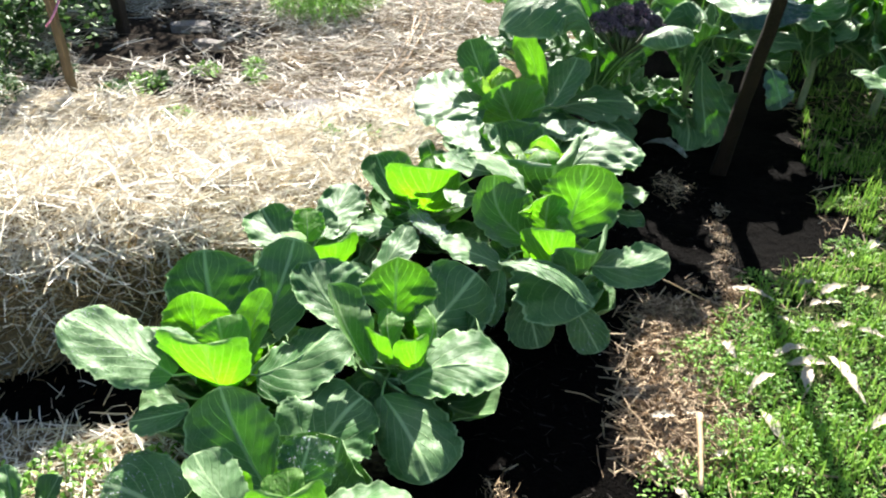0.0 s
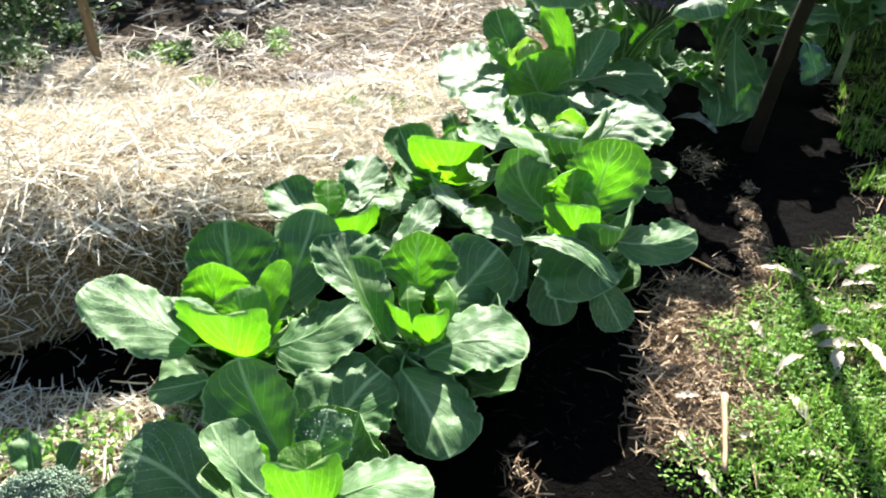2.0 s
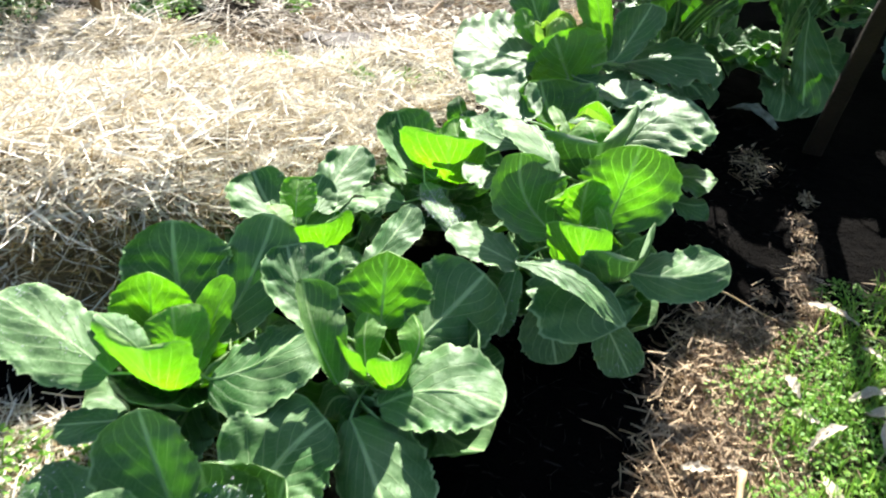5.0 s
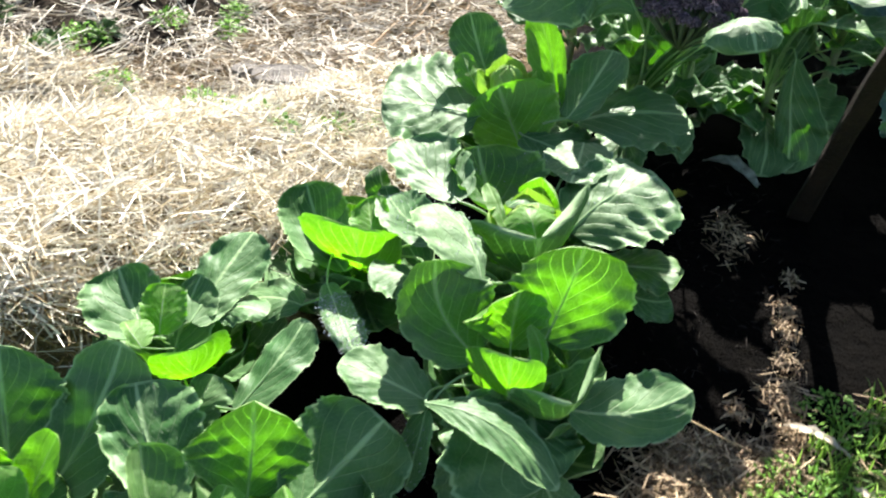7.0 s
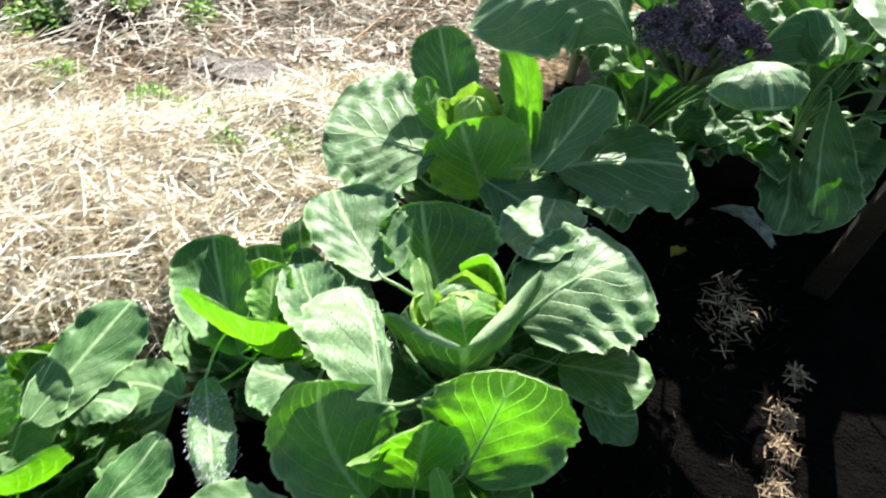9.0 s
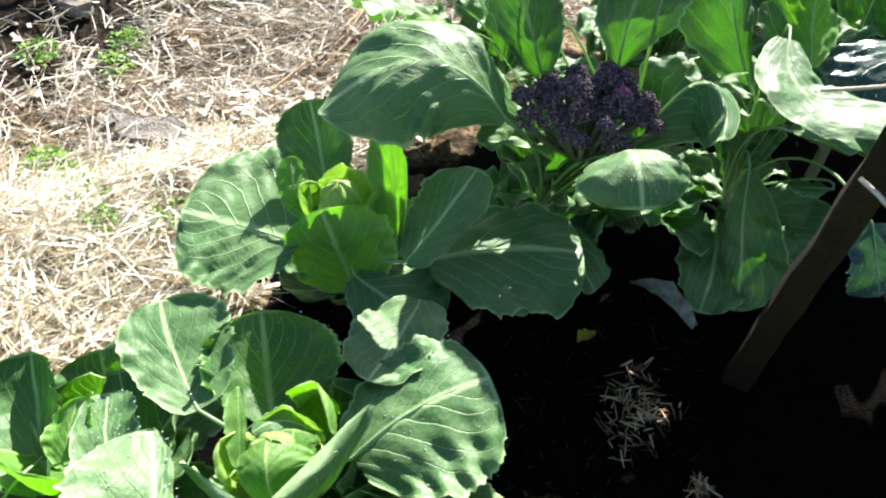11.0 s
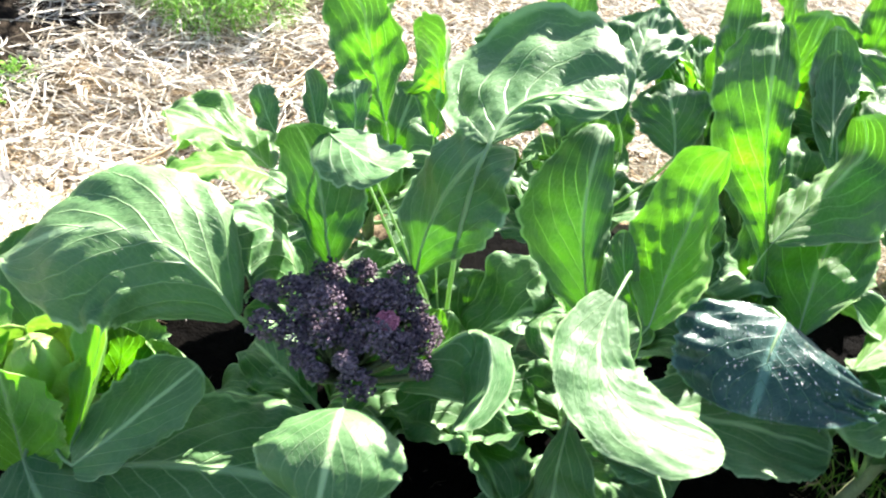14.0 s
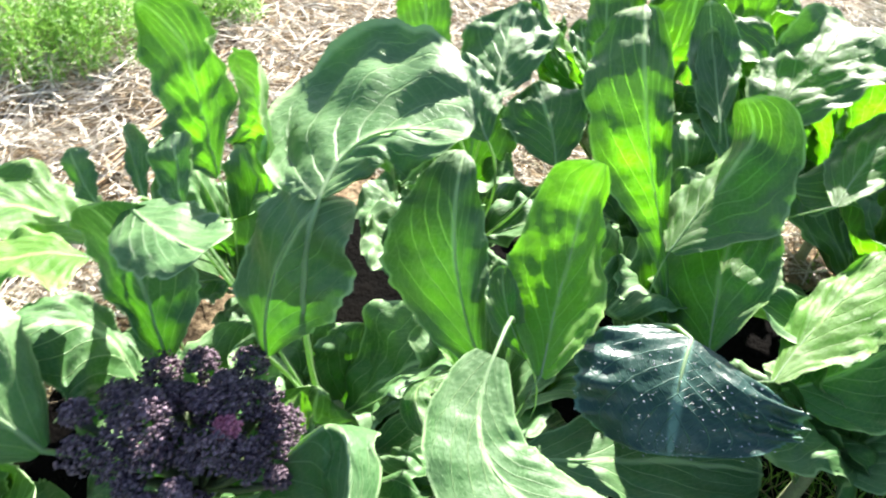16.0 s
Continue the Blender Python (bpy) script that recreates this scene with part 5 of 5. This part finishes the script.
def rope(name, points, radius, material, parent=None, label="", fine=8):
    """A round cord through a few points, smoothly bent."""
    p = np.array(points, float)
    p = np.vstack([2 * p[0] - p[1], p, 2 * p[-1] - p[-2]])
    path = []
    for i in range(1, len(p) - 2):
        for k in np.linspace(0, 1, fine, endpoint=i == len(p) - 3):
            path.append(0.5 * (2 * p[i] + (p[i + 1] - p[i - 1]) * k + (2 * p[i - 1] - 5 * p[i] + 4 * p[i + 1] - p[i + 2]) * k**2 + (3 * p[i] - p[i - 1] - 3 * p[i + 1] + p[i + 2]) * k**3))
    verts, faces = tube(path, np.full(len(path), radius), 6)
    ob = new(name, mesh_from(name, verts, faces, material))
    if parent:
        ob.parent = parent
    return tagged(ob, label)


TWINE = plain("pale_twine", (0.45, 0.38, 0.30), (0.78, 0.72, 0.62), 60.0, 0.7)
WIRE = plain("grey_wire", (0.03, 0.03, 0.03), (0.11, 0.11, 0.10), 30.0, 0.6)
FOOT, HEAD = np.array([1.03, 2.44, -0.1]), np.array([0.951, 1.930, 1.047])


stake = new("wooden_stake")
stake.location = (0, 0, 0)
tagged(stake, "weathered wooden stake tied with pale twine, darkened for its shaded side", "stake")
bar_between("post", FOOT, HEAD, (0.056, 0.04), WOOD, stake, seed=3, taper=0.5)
rope("twine", [(0.929, 1.921, 1.051), (0.938, 1.916, 1.051), (0.949, 1.920, 1.044), (0.955, 1.927, 1.027)], 0.0020, TWINE, stake, "frayed pale twine over the stake's end")
rope("twine", [(0.948, 1.918, 1.045), (0.952, 1.922, 1.045), (0.962, 1.939, 1.038)], 0.0018, TWINE, stake, "frayed pale twine over the stake's end")
rope("twine", [(0.899, 2.090, 0.828), (0.927, 2.080, 0.840), (0.948, 2.052, 0.863), (0.955, 2.029, 0.881)], 0.0020, TWINE, stake, "loose end of pale twine")
rope("twine", [(0.936, 1.990, 0.797), (0.947, 1.967, 0.799), (0.963, 1.966, 0.786), (0.975, 1.982, 0.777)], 0.0022, TWINE, stake, "short hooked end of pale twine")
rope("twine", [(1.026, 2.051, 0.870), (1.029, 2.053, 0.841), (1.041, 2.054, 0.808), (1.055, 2.045, 0.779)], 0.0018, TWINE, stake, "hanging end of pale twine")
rope("twine", [(0.968, 1.943, 1.011), (0.981, 1.980, 0.926), (1.001, 2.008, 0.860), (0.997, 2.005, 0.796), (0.974, 1.983, 0.778)], 0.0011, WIRE, stake, "thin dark cord")



def buds(centre, radius, count, size, rng):
    """A knobbly floret: small four-sided buds over a dome."""
    verts, faces = [], []
    shape = np.array([(1, 0, 0), (0, 1, 0), (-1, 0, 0), (0, -1, 0), (0, 0, 1.0), (0, 0, -1.0)])
    links = [(0, 1, 4), (1, 2, 4), (2, 3, 4), (3, 0, 4), (1, 0, 5), (2, 1, 5), (3, 2, 5), (0, 3, 5)]
    for _ in range(count):
        d = rng.normal(0, 1, 3)
        d[2] = abs(d[2]) * 1.2 - 0.25
        d /= np.linalg.norm(d)
        at = np.array(centre) + d * radius * rng.uniform(0.62, 1.18)
        first = len(verts)
        verts += list(at + shape * size * rng.uniform(0.6, 1.3))
        faces += [tuple(first + i for i in face) for face in links]
    return verts, faces


def flower_head(plant, centre, spread, florets, radius, size, material, odd=None, seed=0, count=190, foot=0.16):
    rng = np.random.default_rng(seed)
    base = np.array(plant.location)
    for i in range(florets):
        k = math.sqrt((i + 0.5) / florets)
        a = 2.4 * i
        at = np.array(centre) - base + [spread[0] * k * math.cos(a) + rng.normal(0, 0.008), spread[1] * k * math.sin(a) + rng.normal(0, 0.008), spread[2] * (1 - k * k) + rng.normal(0, 0.014)]
        verts, faces = buds(at, radius * rng.uniform(0.65, 1.3), count, size, rng)
        ob = child("floret", mesh_from("floret", verts, faces, odd if odd and i in (5,) else material), plant, "pink opening floret" if odd and i in (5,) else "")
        stalk = [np.array(centre) - base + (0, 0, -foot), at - (0, 0, radius * 0.5)]
        verts, faces = tube([stalk[0], (stalk[0] + stalk[1]) / 2 + (0, 0, -0.01), stalk[1]], [0.007, 0.005, 0.006], 6)
        child("stalk", mesh_from("stalk", verts, faces, STALK), ob)


STALK = plain("head_stalk", (0.05, 0.07, 0.035), (0.13, 0.16, 0.08), 20.0, 0.6)
PURPLE = plain("purple_buds", (0.076, 0.055, 0.072), (0.27, 0.19, 0.235), 25.0, 0.9, translucent=0.1, island=True)
PINK = plain("pink_buds", (0.20, 0.05, 0.09), (0.85, 0.30, 0.42), 40.0, 0.6)
GREY_GREEN = plain("grey_green_buds", (0.12, 0.19, 0.13), (0.34, 0.44, 0.32), 40.0, 0.6, translucent=0.12)
flower_head(BROCCOLI, (0.645, 2.535, 0.475), (0.125, 0.11, 0.045), 38, 0.021, 0.0029, PURPLE, PINK, 11, 260, 0.10)

plant = stem_of(-0.665, 0.70, "broccoli", 0.08)
plant["label"] = "small broccoli plant with a grey-green head"
flower_head(plant, (-0.665, 0.69, 0.12), (0.065, 0.06, 0.035), 9, 0.032, 0.0032, GREY_GREEN, None, 12, 420, 0.07)
leaf(plant, "outer", (0.03, 0.0, 0.08), 15, 10, 0.15, 0.07, 0.05, 0.05, 0)
leaf(plant, "outer", (-0.03, 0.03, 0.08), 120, 30, 0.13, 0.06, 0.05, 0.1, 0)
leaf(plant, "outer", (0.0, 0.04, 0.08), 80, 25, 0.10, 0.05, 0.05, 0.1, 0)
leaf(plant, "outer", (-0.03, -0.02, 0.08), 200, 10, 0.16, 0.09, 0.05, 0.05, 0)

left_stake = bar_between("wooden_stake", (-1.475, 2.66, 0.03), (-1.46, 2.66, 0.78), (0.030, 0.028), YELLOW_WOOD, None, "weathered brown wooden stake behind the straw", 5)
tagged(left_stake, category="stake")
PINK_TWINE = plain("pink_twine", (0.45, 0.12, 0.25), (0.75, 0.40, 0.55), 60.0, 0.7)
rope("twine", [(-1.49, 2.63, 0.42), (-1.455, 2.62, 0.45), (-1.435, 2.66, 0.50), (-1.40, 2.74, 0.64)], 0.004, PINK_TWINE, left_stake, "pink twine")
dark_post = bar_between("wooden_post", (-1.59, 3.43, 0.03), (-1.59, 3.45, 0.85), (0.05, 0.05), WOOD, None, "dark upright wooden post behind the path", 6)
tagged(dark_post, category="post")


# ---- weeds, dry leaves, stones and chips ----
def leaflets(count, spread, tall, size, rng, droop=0.5, narrow=0.5):
    """Many small pointed leaves on a low dome, as one mesh."""
    verts, faces = [], []
    for _ in range(count):
        a, r = rng.uniform(0, 2 * np.pi), math.sqrt(rng.uniform(0, 1))
        at = np.array([spread * r * math.cos(a), spread * r * math.sin(a), tall * (1 - 0.75 * r * r) * rng.uniform(0.35, 1.0)])
        h, tilt, ln = a + rng.normal(0, 0.9), rng.normal(0.25, droop), size * rng.uniform(0.6, 1.3)
        way = np.array([math.cos(h) * math.cos(tilt), math.sin(h) * math.cos(tilt), math.sin(tilt)])
        across = np.cross(way, [0, 0, 1.0]) + rng.normal(0, 0.25, 3)
        across *= narrow * ln / 2 / np.linalg.norm(across)
        dip = np.array([0, 0, -0.18 * ln])
        first = len(verts)
        verts += [at, at + way * 0.35 * ln + across, at + way * 0.35 * ln - across, at + way * 0.7 * ln + across * 0.8 + dip * 0.3, at + way * 0.7 * ln - across * 0.8 + dip * 0.3, at + way * ln + dip]
        faces += [(first, first + 1, first + 2), (first + 1, first + 3, first + 4, first + 2), (first + 3, first + 5, first + 4)]
    return verts, faces


def weed(x, y, spread, tall, count, seed, label="low bright green weed growing through the straw", size=0.022, narrow=0.5, material=None):
    rng = np.random.default_rng(seed)
    root = new("weed")
    root.location = (x, y, float(top_height(x, y)))
    verts, faces = leaflets(count, spread, tall, size, rng, narrow=narrow)
    child("foliage", mesh_from("foliage", verts, faces, material or WEED, shade=False), root)
    for i in range(5):
        a = 1.3 * i + seed
        tip = np.array([0.5 * spread * math.cos(a), 0.5 * spread * math.sin(a), 0.8 * tall])
        verts, faces = tube([np.array([0, 0, -0.01]), tip * [0.4, 0.4, 0.6], tip], [0.0022, 0.0018, 0.001], 5)
        child("stalk", mesh_from("stalk", verts, faces, WEED), root)
    return tagged(root, label, "weed", "weeds")


for i, (x, y, r, h, n) in enumerate(((-0.66, 2.60, 0.065, 0.07, 190), (-0.80, 2.66, 0.07, 0.07, 200), (-0.47, 2.46, 0.06, 0.07, 170), (-0.56, 2.53, 0.06, 0.07, 170), (-0.19, 2.56, 0.08, 0.05, 180),
                                     (-0.93, 3.30, 0.06, 0.06, 120), (-0.90, 3.16, 0.06, 0.07, 140), (-0.68, 4.36, 0.10, 0.10, 200), (-1.06, 2.62, 0.08, 0.06, 150), (-1.25, 2.78, 0.09, 0.08, 190),
                                     (-1.08, 3.06, 0.07, 0.06, 120), (-0.30, 2.47, 0.07, 0.05, 120), (-0.72, 0.92, 0.10, 0.06, 190), (-1.62, 4.2, 0.16, 0.14, 320),
                                     (-0.40, 2.38, 0.05, 0.06, 110), (-0.72, 2.54, 0.05, 0.05, 90), (-0.55, 0.95, 0.07, 0.05, 120), (-0.90, 0.86, 0.09, 0.05, 150))):
    weed(x, y, r, h, n, 40 + i, size=0.019)
# Weed green lowered in colour, as no shadow reaches these plants.
WEED_IN_SHADE = plain("shaded_weed", (0.015, 0.045, 0.010), (0.07, 0.14, 0.03), 9.0, 0.55, translucent=0.2, island=True)
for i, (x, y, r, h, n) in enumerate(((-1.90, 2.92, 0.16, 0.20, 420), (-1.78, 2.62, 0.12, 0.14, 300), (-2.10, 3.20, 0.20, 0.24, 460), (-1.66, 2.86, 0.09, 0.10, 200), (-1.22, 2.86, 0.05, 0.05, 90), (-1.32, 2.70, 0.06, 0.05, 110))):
    weed(x, y, r, h, n, 140 + i, "leafy weed at the edge of the path, darkened for shade", 0.032, 0.6, WEED_IN_SHADE)
edge = random.Random(5)
spots = [(0.60, 0.98), (0.72, 1.36), (0.82, 1.42), (0.78, 1.24), (0.95, 1.45), (0.92, 1.22), (1.12, 1.30), (1.05, 1.10), (1.18, 1.62), (0.62, 0.82), (1.30, 1.88), (0.98, 1.70),
         (0.70, 0.92), (0.80, 0.98), (0.74, 1.08), (0.88, 1.08), (0.84, 1.32), (0.90, 1.34), (1.0, 1.22), (0.88, 1.50), (0.80, 0.84), (0.95, 0.92), (1.06, 1.46), (1.22, 1.44)]
for i, (x, y) in enumerate(spots):
    weed(x, y, edge.uniform(0.07, 0.11), edge.uniform(0.04, 0.065), edge.randint(220, 330), 70 + i, "small-leaved green weed in the grass at the bed's edge", 0.0125, 0.42)


def feathery(x, y, spread, tall, count, seed):
    """A clump of fine thread-like foliage."""
    rng = np.random.default_rng(seed)
    root = new("feathery_herb")
    root.location = (x, y, float(top_height(x, y)))
    for part_index in range(5):
        a = 1.26 * part_index
        cx, cy = 0.55 * spread * math.cos(a), 0.55 * spread * math.sin(a)
        verts, faces = leaflets(count, spread * 0.62, tall * rng.uniform(0.7, 1.1), 0.05, rng, 0.7, 0.09)
        verts = np.array(verts) + [cx, cy, 0]
        child("frond", mesh_from("frond", verts, faces, WEED, shade=False), root)
    return tagged(root, "feathery bright green herb clump on the straw", "herb")


feathery(-0.72, 4.05, 0.26, 0.20, 900, 21)
feathery(-0.42, 4.45, 0.16, 0.14, 500, 22)

BUSH = plain("bush_leaf", (0.035, 0.10, 0.02), (0.13, 0.24, 0.06), 6.0, 0.5, translucent=0.3, island=True)
bush = new("bush")
bush.location = (-2.2, 3.35, 0.10)
rng = np.random.default_rng(31)
for i in range(7):
    a = 0.9 * i
    verts, faces = leaflets(420, 0.26, 0.42, 0.045, rng, 0.6, 0.6)
    verts = np.array(verts) + [0.33 * math.cos(a), 0.30 * math.sin(a), 0.03 * i]
    child("foliage", mesh_from("foliage", verts, faces, BUSH, shade=False), bush)
    verts, faces = tube([(0, 0, -0.05), (0.2 * math.cos(a), 0.2 * math.sin(a), 0.15), (0.33 * math.cos(a), 0.30 * math.sin(a), 0.3 + 0.03 * i)], [0.012, 0.009, 0.004], 6)
    child("branch", mesh_from("branch", verts, faces, WOOD), bush)
tagged(bush, "leafy green bush behind a short stake", "bush")
# Three stretched bush copies, added out of view to shade the path's left.
shade_bush = copy_thing(bush, pose(-1.95, 5.1, 0.1, 0, 0, 70))
shade_bush.scale = (1.1, 1.1, 1.9)
tagged(shade_bush, "tall bush added out of view to shade the path")
for x, y, turn in ((-1.5, 4.75, 20), (-2.05, 4.45, 140)):
    other = copy_thing(bush, pose(x, y, 0.08, 0, 0, turn))
    other.scale = (1.0, 1.0, 1.8)
    tagged(other, "tall bush added out of view to shade the path")

DRY = plain("dry_leaf", (0.42, 0.34, 0.24), (0.80, 0.72, 0.58), 25.0, 0.55, translucent=0.25)


def dry_leaf(x, y, heading, length, width, seed, z=0.022, label="curled pale dry leaf lying in the grass", material=None):
    rng = np.random.default_rng(seed)
    u, v = np.linspace(0, 1, 11), np.linspace(-1, 1, 5)
    U, V = np.meshgrid(u, v, indexing="ij")
    half = width / 2 * np.clip(np.sin(np.pi * U**0.8), 0.03, 1) * (1 + 0.12 * np.sin(19 * U + seed))
    rise = 0.10 * length * np.sin(np.pi * U * rng.uniform(0.8, 1.4)) + 0.35 * half * V * V + 0.004 * np.sin(25 * U + 3 * V + seed)
    px, py = (U - 0.5) * length, V * half + 0.10 * length * np.sin(2.5 * U + seed)
    c, s_ = math.cos(radians(heading)), math.sin(radians(heading))
    verts = np.stack([c * px - s_ * py, s_ * px + c * py, rise], -1).reshape(-1, 3)
    ob = new("dry_leaf", mesh_from("dry_leaf", verts, grid_faces(11, 5), material or DRY))
    ob.location = (x, y, float(top_height(x, y)) + z)
    return tagged(ob, label, "dry leaf", "dry leaves")


for i, (x, y, heading, ln, w) in enumerate(((0.97, 1.39, 15, 0.15, 0.022), (0.98, 1.31, 75, 0.12, 0.028), (1.06, 1.30, -70, 0.17, 0.028), (0.82, 1.33, -25, 0.07, 0.02), (0.84, 1.13, -80, 0.10, 0.026),
                                            (1.13, 1.50, 10, 0.09, 0.022), (1.10, 1.69, 12, 0.08, 0.018), (1.10, 1.60, 30, 0.06, 0.018), (1.19, 1.47, -20, 0.07, 0.02), (0.67, 1.17, 5, 0.06, 0.014),
                                            (0.575, 1.03, -60, 0.07, 0.02), (0.59, 1.15, -10, 0.06, 0.022), (0.83, 1.0, -20, 0.07, 0.018), (1.40, 1.92, 30, 0.10, 0.03), (1.18, 1.24, 60, 0.09, 0.02),
                                            (0.60, 0.93, -50, 0.08, 0.02), (0.70, 1.05, 20, 0.05, 0.015), (1.0, 1.53, -40, 0.06, 0.016))):
    dry_leaf(x, y, heading, ln, w, i)
for i in range(16):
    x, y = edge.uniform(0.78, 1.5), edge.uniform(0.95, 1.85)
    if x > bed_edge(y) + 0.1:
        dry_leaf(x, y, edge.uniform(0, 360), edge.uniform(0.05, 0.13), edge.uniform(0.014, 0.03), 30 + i, edge.uniform(0.02, 0.035))
YELLOW_DEAD_LEAF = plain("yellow_leaf", (0.45, 0.36, 0.03), (0.70, 0.60, 0.08), 30.0, 0.5, translucent=0.4)
PALE_DEAD = plain("dead_cabbage_leaf", (0.06, 0.06, 0.04), (0.50, 0.50, 0.42), 45.0, 0.6, translucent=0.15)
dry_leaf(0.717, 2.432, 60, 0.05, 0.03, 52, 0.012, "small yellow dying leaf on dark soil", YELLOW_DEAD_LEAF)
dry_leaf(0.875, 2.556, -30, 0.21, 0.055, 51, 0.01, "withered greyish-white cabbage leaf on the soil", PALE_DEAD)


def stick(name, a, b, radius, material, label, seed=0):
    rng = np.random.default_rng(seed)
    k = np.linspace(0, 1, 8)[:, None]
    path = np.array(a) * (1 - k) + np.array(b) * k + rng.normal(0, 0.0012, (8, 3))
    verts, faces = tube(path, np.linspace(radius, radius * 0.6, 8), 6)
    return tagged(new(name, mesh_from(name, verts, faces, material)), label, "stick")


TAN = plain("peeled_wood", (0.30, 0.19, 0.10), (0.55, 0.40, 0.24), 20.0, 0.65, stretch=(1, 1, 0.3))
stick("stick", (0.672, 1.15, 0.025), (0.625, 0.93, 0.03), 0.008, TAN, "tan peeled stick lying on the mulch", 1)
stick("twig", (0.655, 1.57, 0.10), (0.795, 1.58, 0.02), 0.0022, TAN, "thin dry twig beside a cabbage", 2)
stick("twig", (0.50, 1.22, 0.02), (0.57, 1.02, 0.015), 0.002, TAN, "thin dry twig on dark soil", 3)
for i in range(5):
    x0 = (-0.30, -0.24, -0.16, -0.27, -0.10)[i]
    pts = [(x0 - 0.16 + 0.03 * i, 2.85 + 0.09 * i, 0), (x0 - 0.06, 3.1 + 0.05 * i, 0), (x0 + 0.05, 3.5, 0), (x0 + 0.11 - 0.02 * i, 4.0, 0), (x0 + 0.05 * (i - 2), 4.6, 0)]
    pts = [(x, y, float(top_height(x, y)) + 0.012) for x, y, _ in pts]
    vine = rope("dry_vine", pts, 0.0045, TAN, None, "long bent dry stalk lying on the straw path")
    tagged(vine, category="dry stalk", group="dry stalks")


def stone(x, y, size, turn, seed, label):
    bm = bmesh.new()
    bmesh.ops.create_icosphere(bm, subdivisions=3, radius=1.0)
    for v in bm.verts:
        p = v.co.copy()
        v.co = Vector((max(-0.75, min(0.75, p.x)), max(-0.7, min(0.7, p.y)), max(-0.5, min(0.5, p.z)))) * (1 + 0.16 * noise.noise(p * 1.7 + Vector((seed, 0, 0))) + 0.05 * noise.noise(p * 6))
        v.co = Vector((v.co.x * size[0], v.co.y * size[1], v.co.z * size[2]))
    me = bpy.data.meshes.new("stone")
    bm.to_mesh(me)
    bm.free()
    me.materials.append(STONE)
    ob = new("stone", me)
    ob.location, ob.rotation_euler = (x, y, float(top_height(x, y)) + size[2] * 0.25), (0.1, 0.05, radians(turn))
    return tagged(ob, label, "stone", "stones")


STONE = plain("stone", (0.10, 0.09, 0.08), (0.30, 0.27, 0.24), 12.0, 0.85, 0.9, 0.008)
for i, (x, y, size, turn) in enumerate(((-0.60, 2.87, (0.12, 0.07, 0.05), 12), (-0.48, 2.84, (0.05, 0.05, 0.04), 50), (-0.58, 2.70, (0.045, 0.035, 0.03), 0),
                                        (-0.74, 2.90, (0.06, 0.04, 0.03), 70), (-0.35, 2.66, (0.05, 0.03, 0.02), 20), (-1.15, 3.35, (0.10, 0.05, 0.04), 160), (-1.30, 3.55, (0.12, 0.05, 0.05), 20))):
    stone(x, y, size, turn, i + 1, "flat dark grey stone half buried in straw" if size[0] > 0.08 else "small dark stone on the straw path")


def chips(count, place, seed, keep, size=1.0):
    rng = np.random.default_rng(seed)
    x, y = place(rng, count)
    good = keep(x, y)
    x, y = x[good], y[good]
    verts, faces = [], []
    for px, py in zip(x, y):
        ln, w, t = size * rng.uniform(0.015, 0.055), size * rng.uniform(0.006, 0.018), rng.uniform(0.002, 0.005)
        m = Matrix.LocRotScale((px, py, float(top_height(px, py)) + rng.uniform(0.002, 0.014)), Euler((rng.normal(0, 0.3), rng.normal(0, 0.3), rng.uniform(0, 6.3))), (ln / 2, w / 2, t / 2))
        first = len(verts)
        for cx, cy, cz in ((-1, -0.7, -1), (0.8, -1, -1), (1, 0.6, -1), (-0.7, 1, -1), (-1, -0.7, 1), (0.8, -1, 1), (1, 0.6, 1), (-0.7, 1, 1)):
            verts.append(m @ Vector((cx, cy, cz)))
        faces += [tuple(first + i for i in f) for f in ((3, 2, 1, 0), (4, 5, 6, 7), (0, 1, 5, 4), (1, 2, 6, 5), (2, 3, 7, 6), (3, 0, 4, 7))]
    me = mesh_from("bark_chips", verts, faces, CHIP, shade=False)
    return tagged(new("bark_chips", me), "pale bark chips scattered over the straw path", "bark chips", kind="stuff")


chips(170, lambda rng, n: (rng.normal(-0.36, 0.13, n), rng.normal(2.92, 0.12, n)), 18, lambda x, y: x < 0.0, 1.8)
chips(600, box(-1.3, 0.45, 2.3, 4.6), 8, lambda x, y: (~on_mound(x, y)) & (x < -0.1 + 0.28 * np.clip(y - 2, 0, 1.5)))
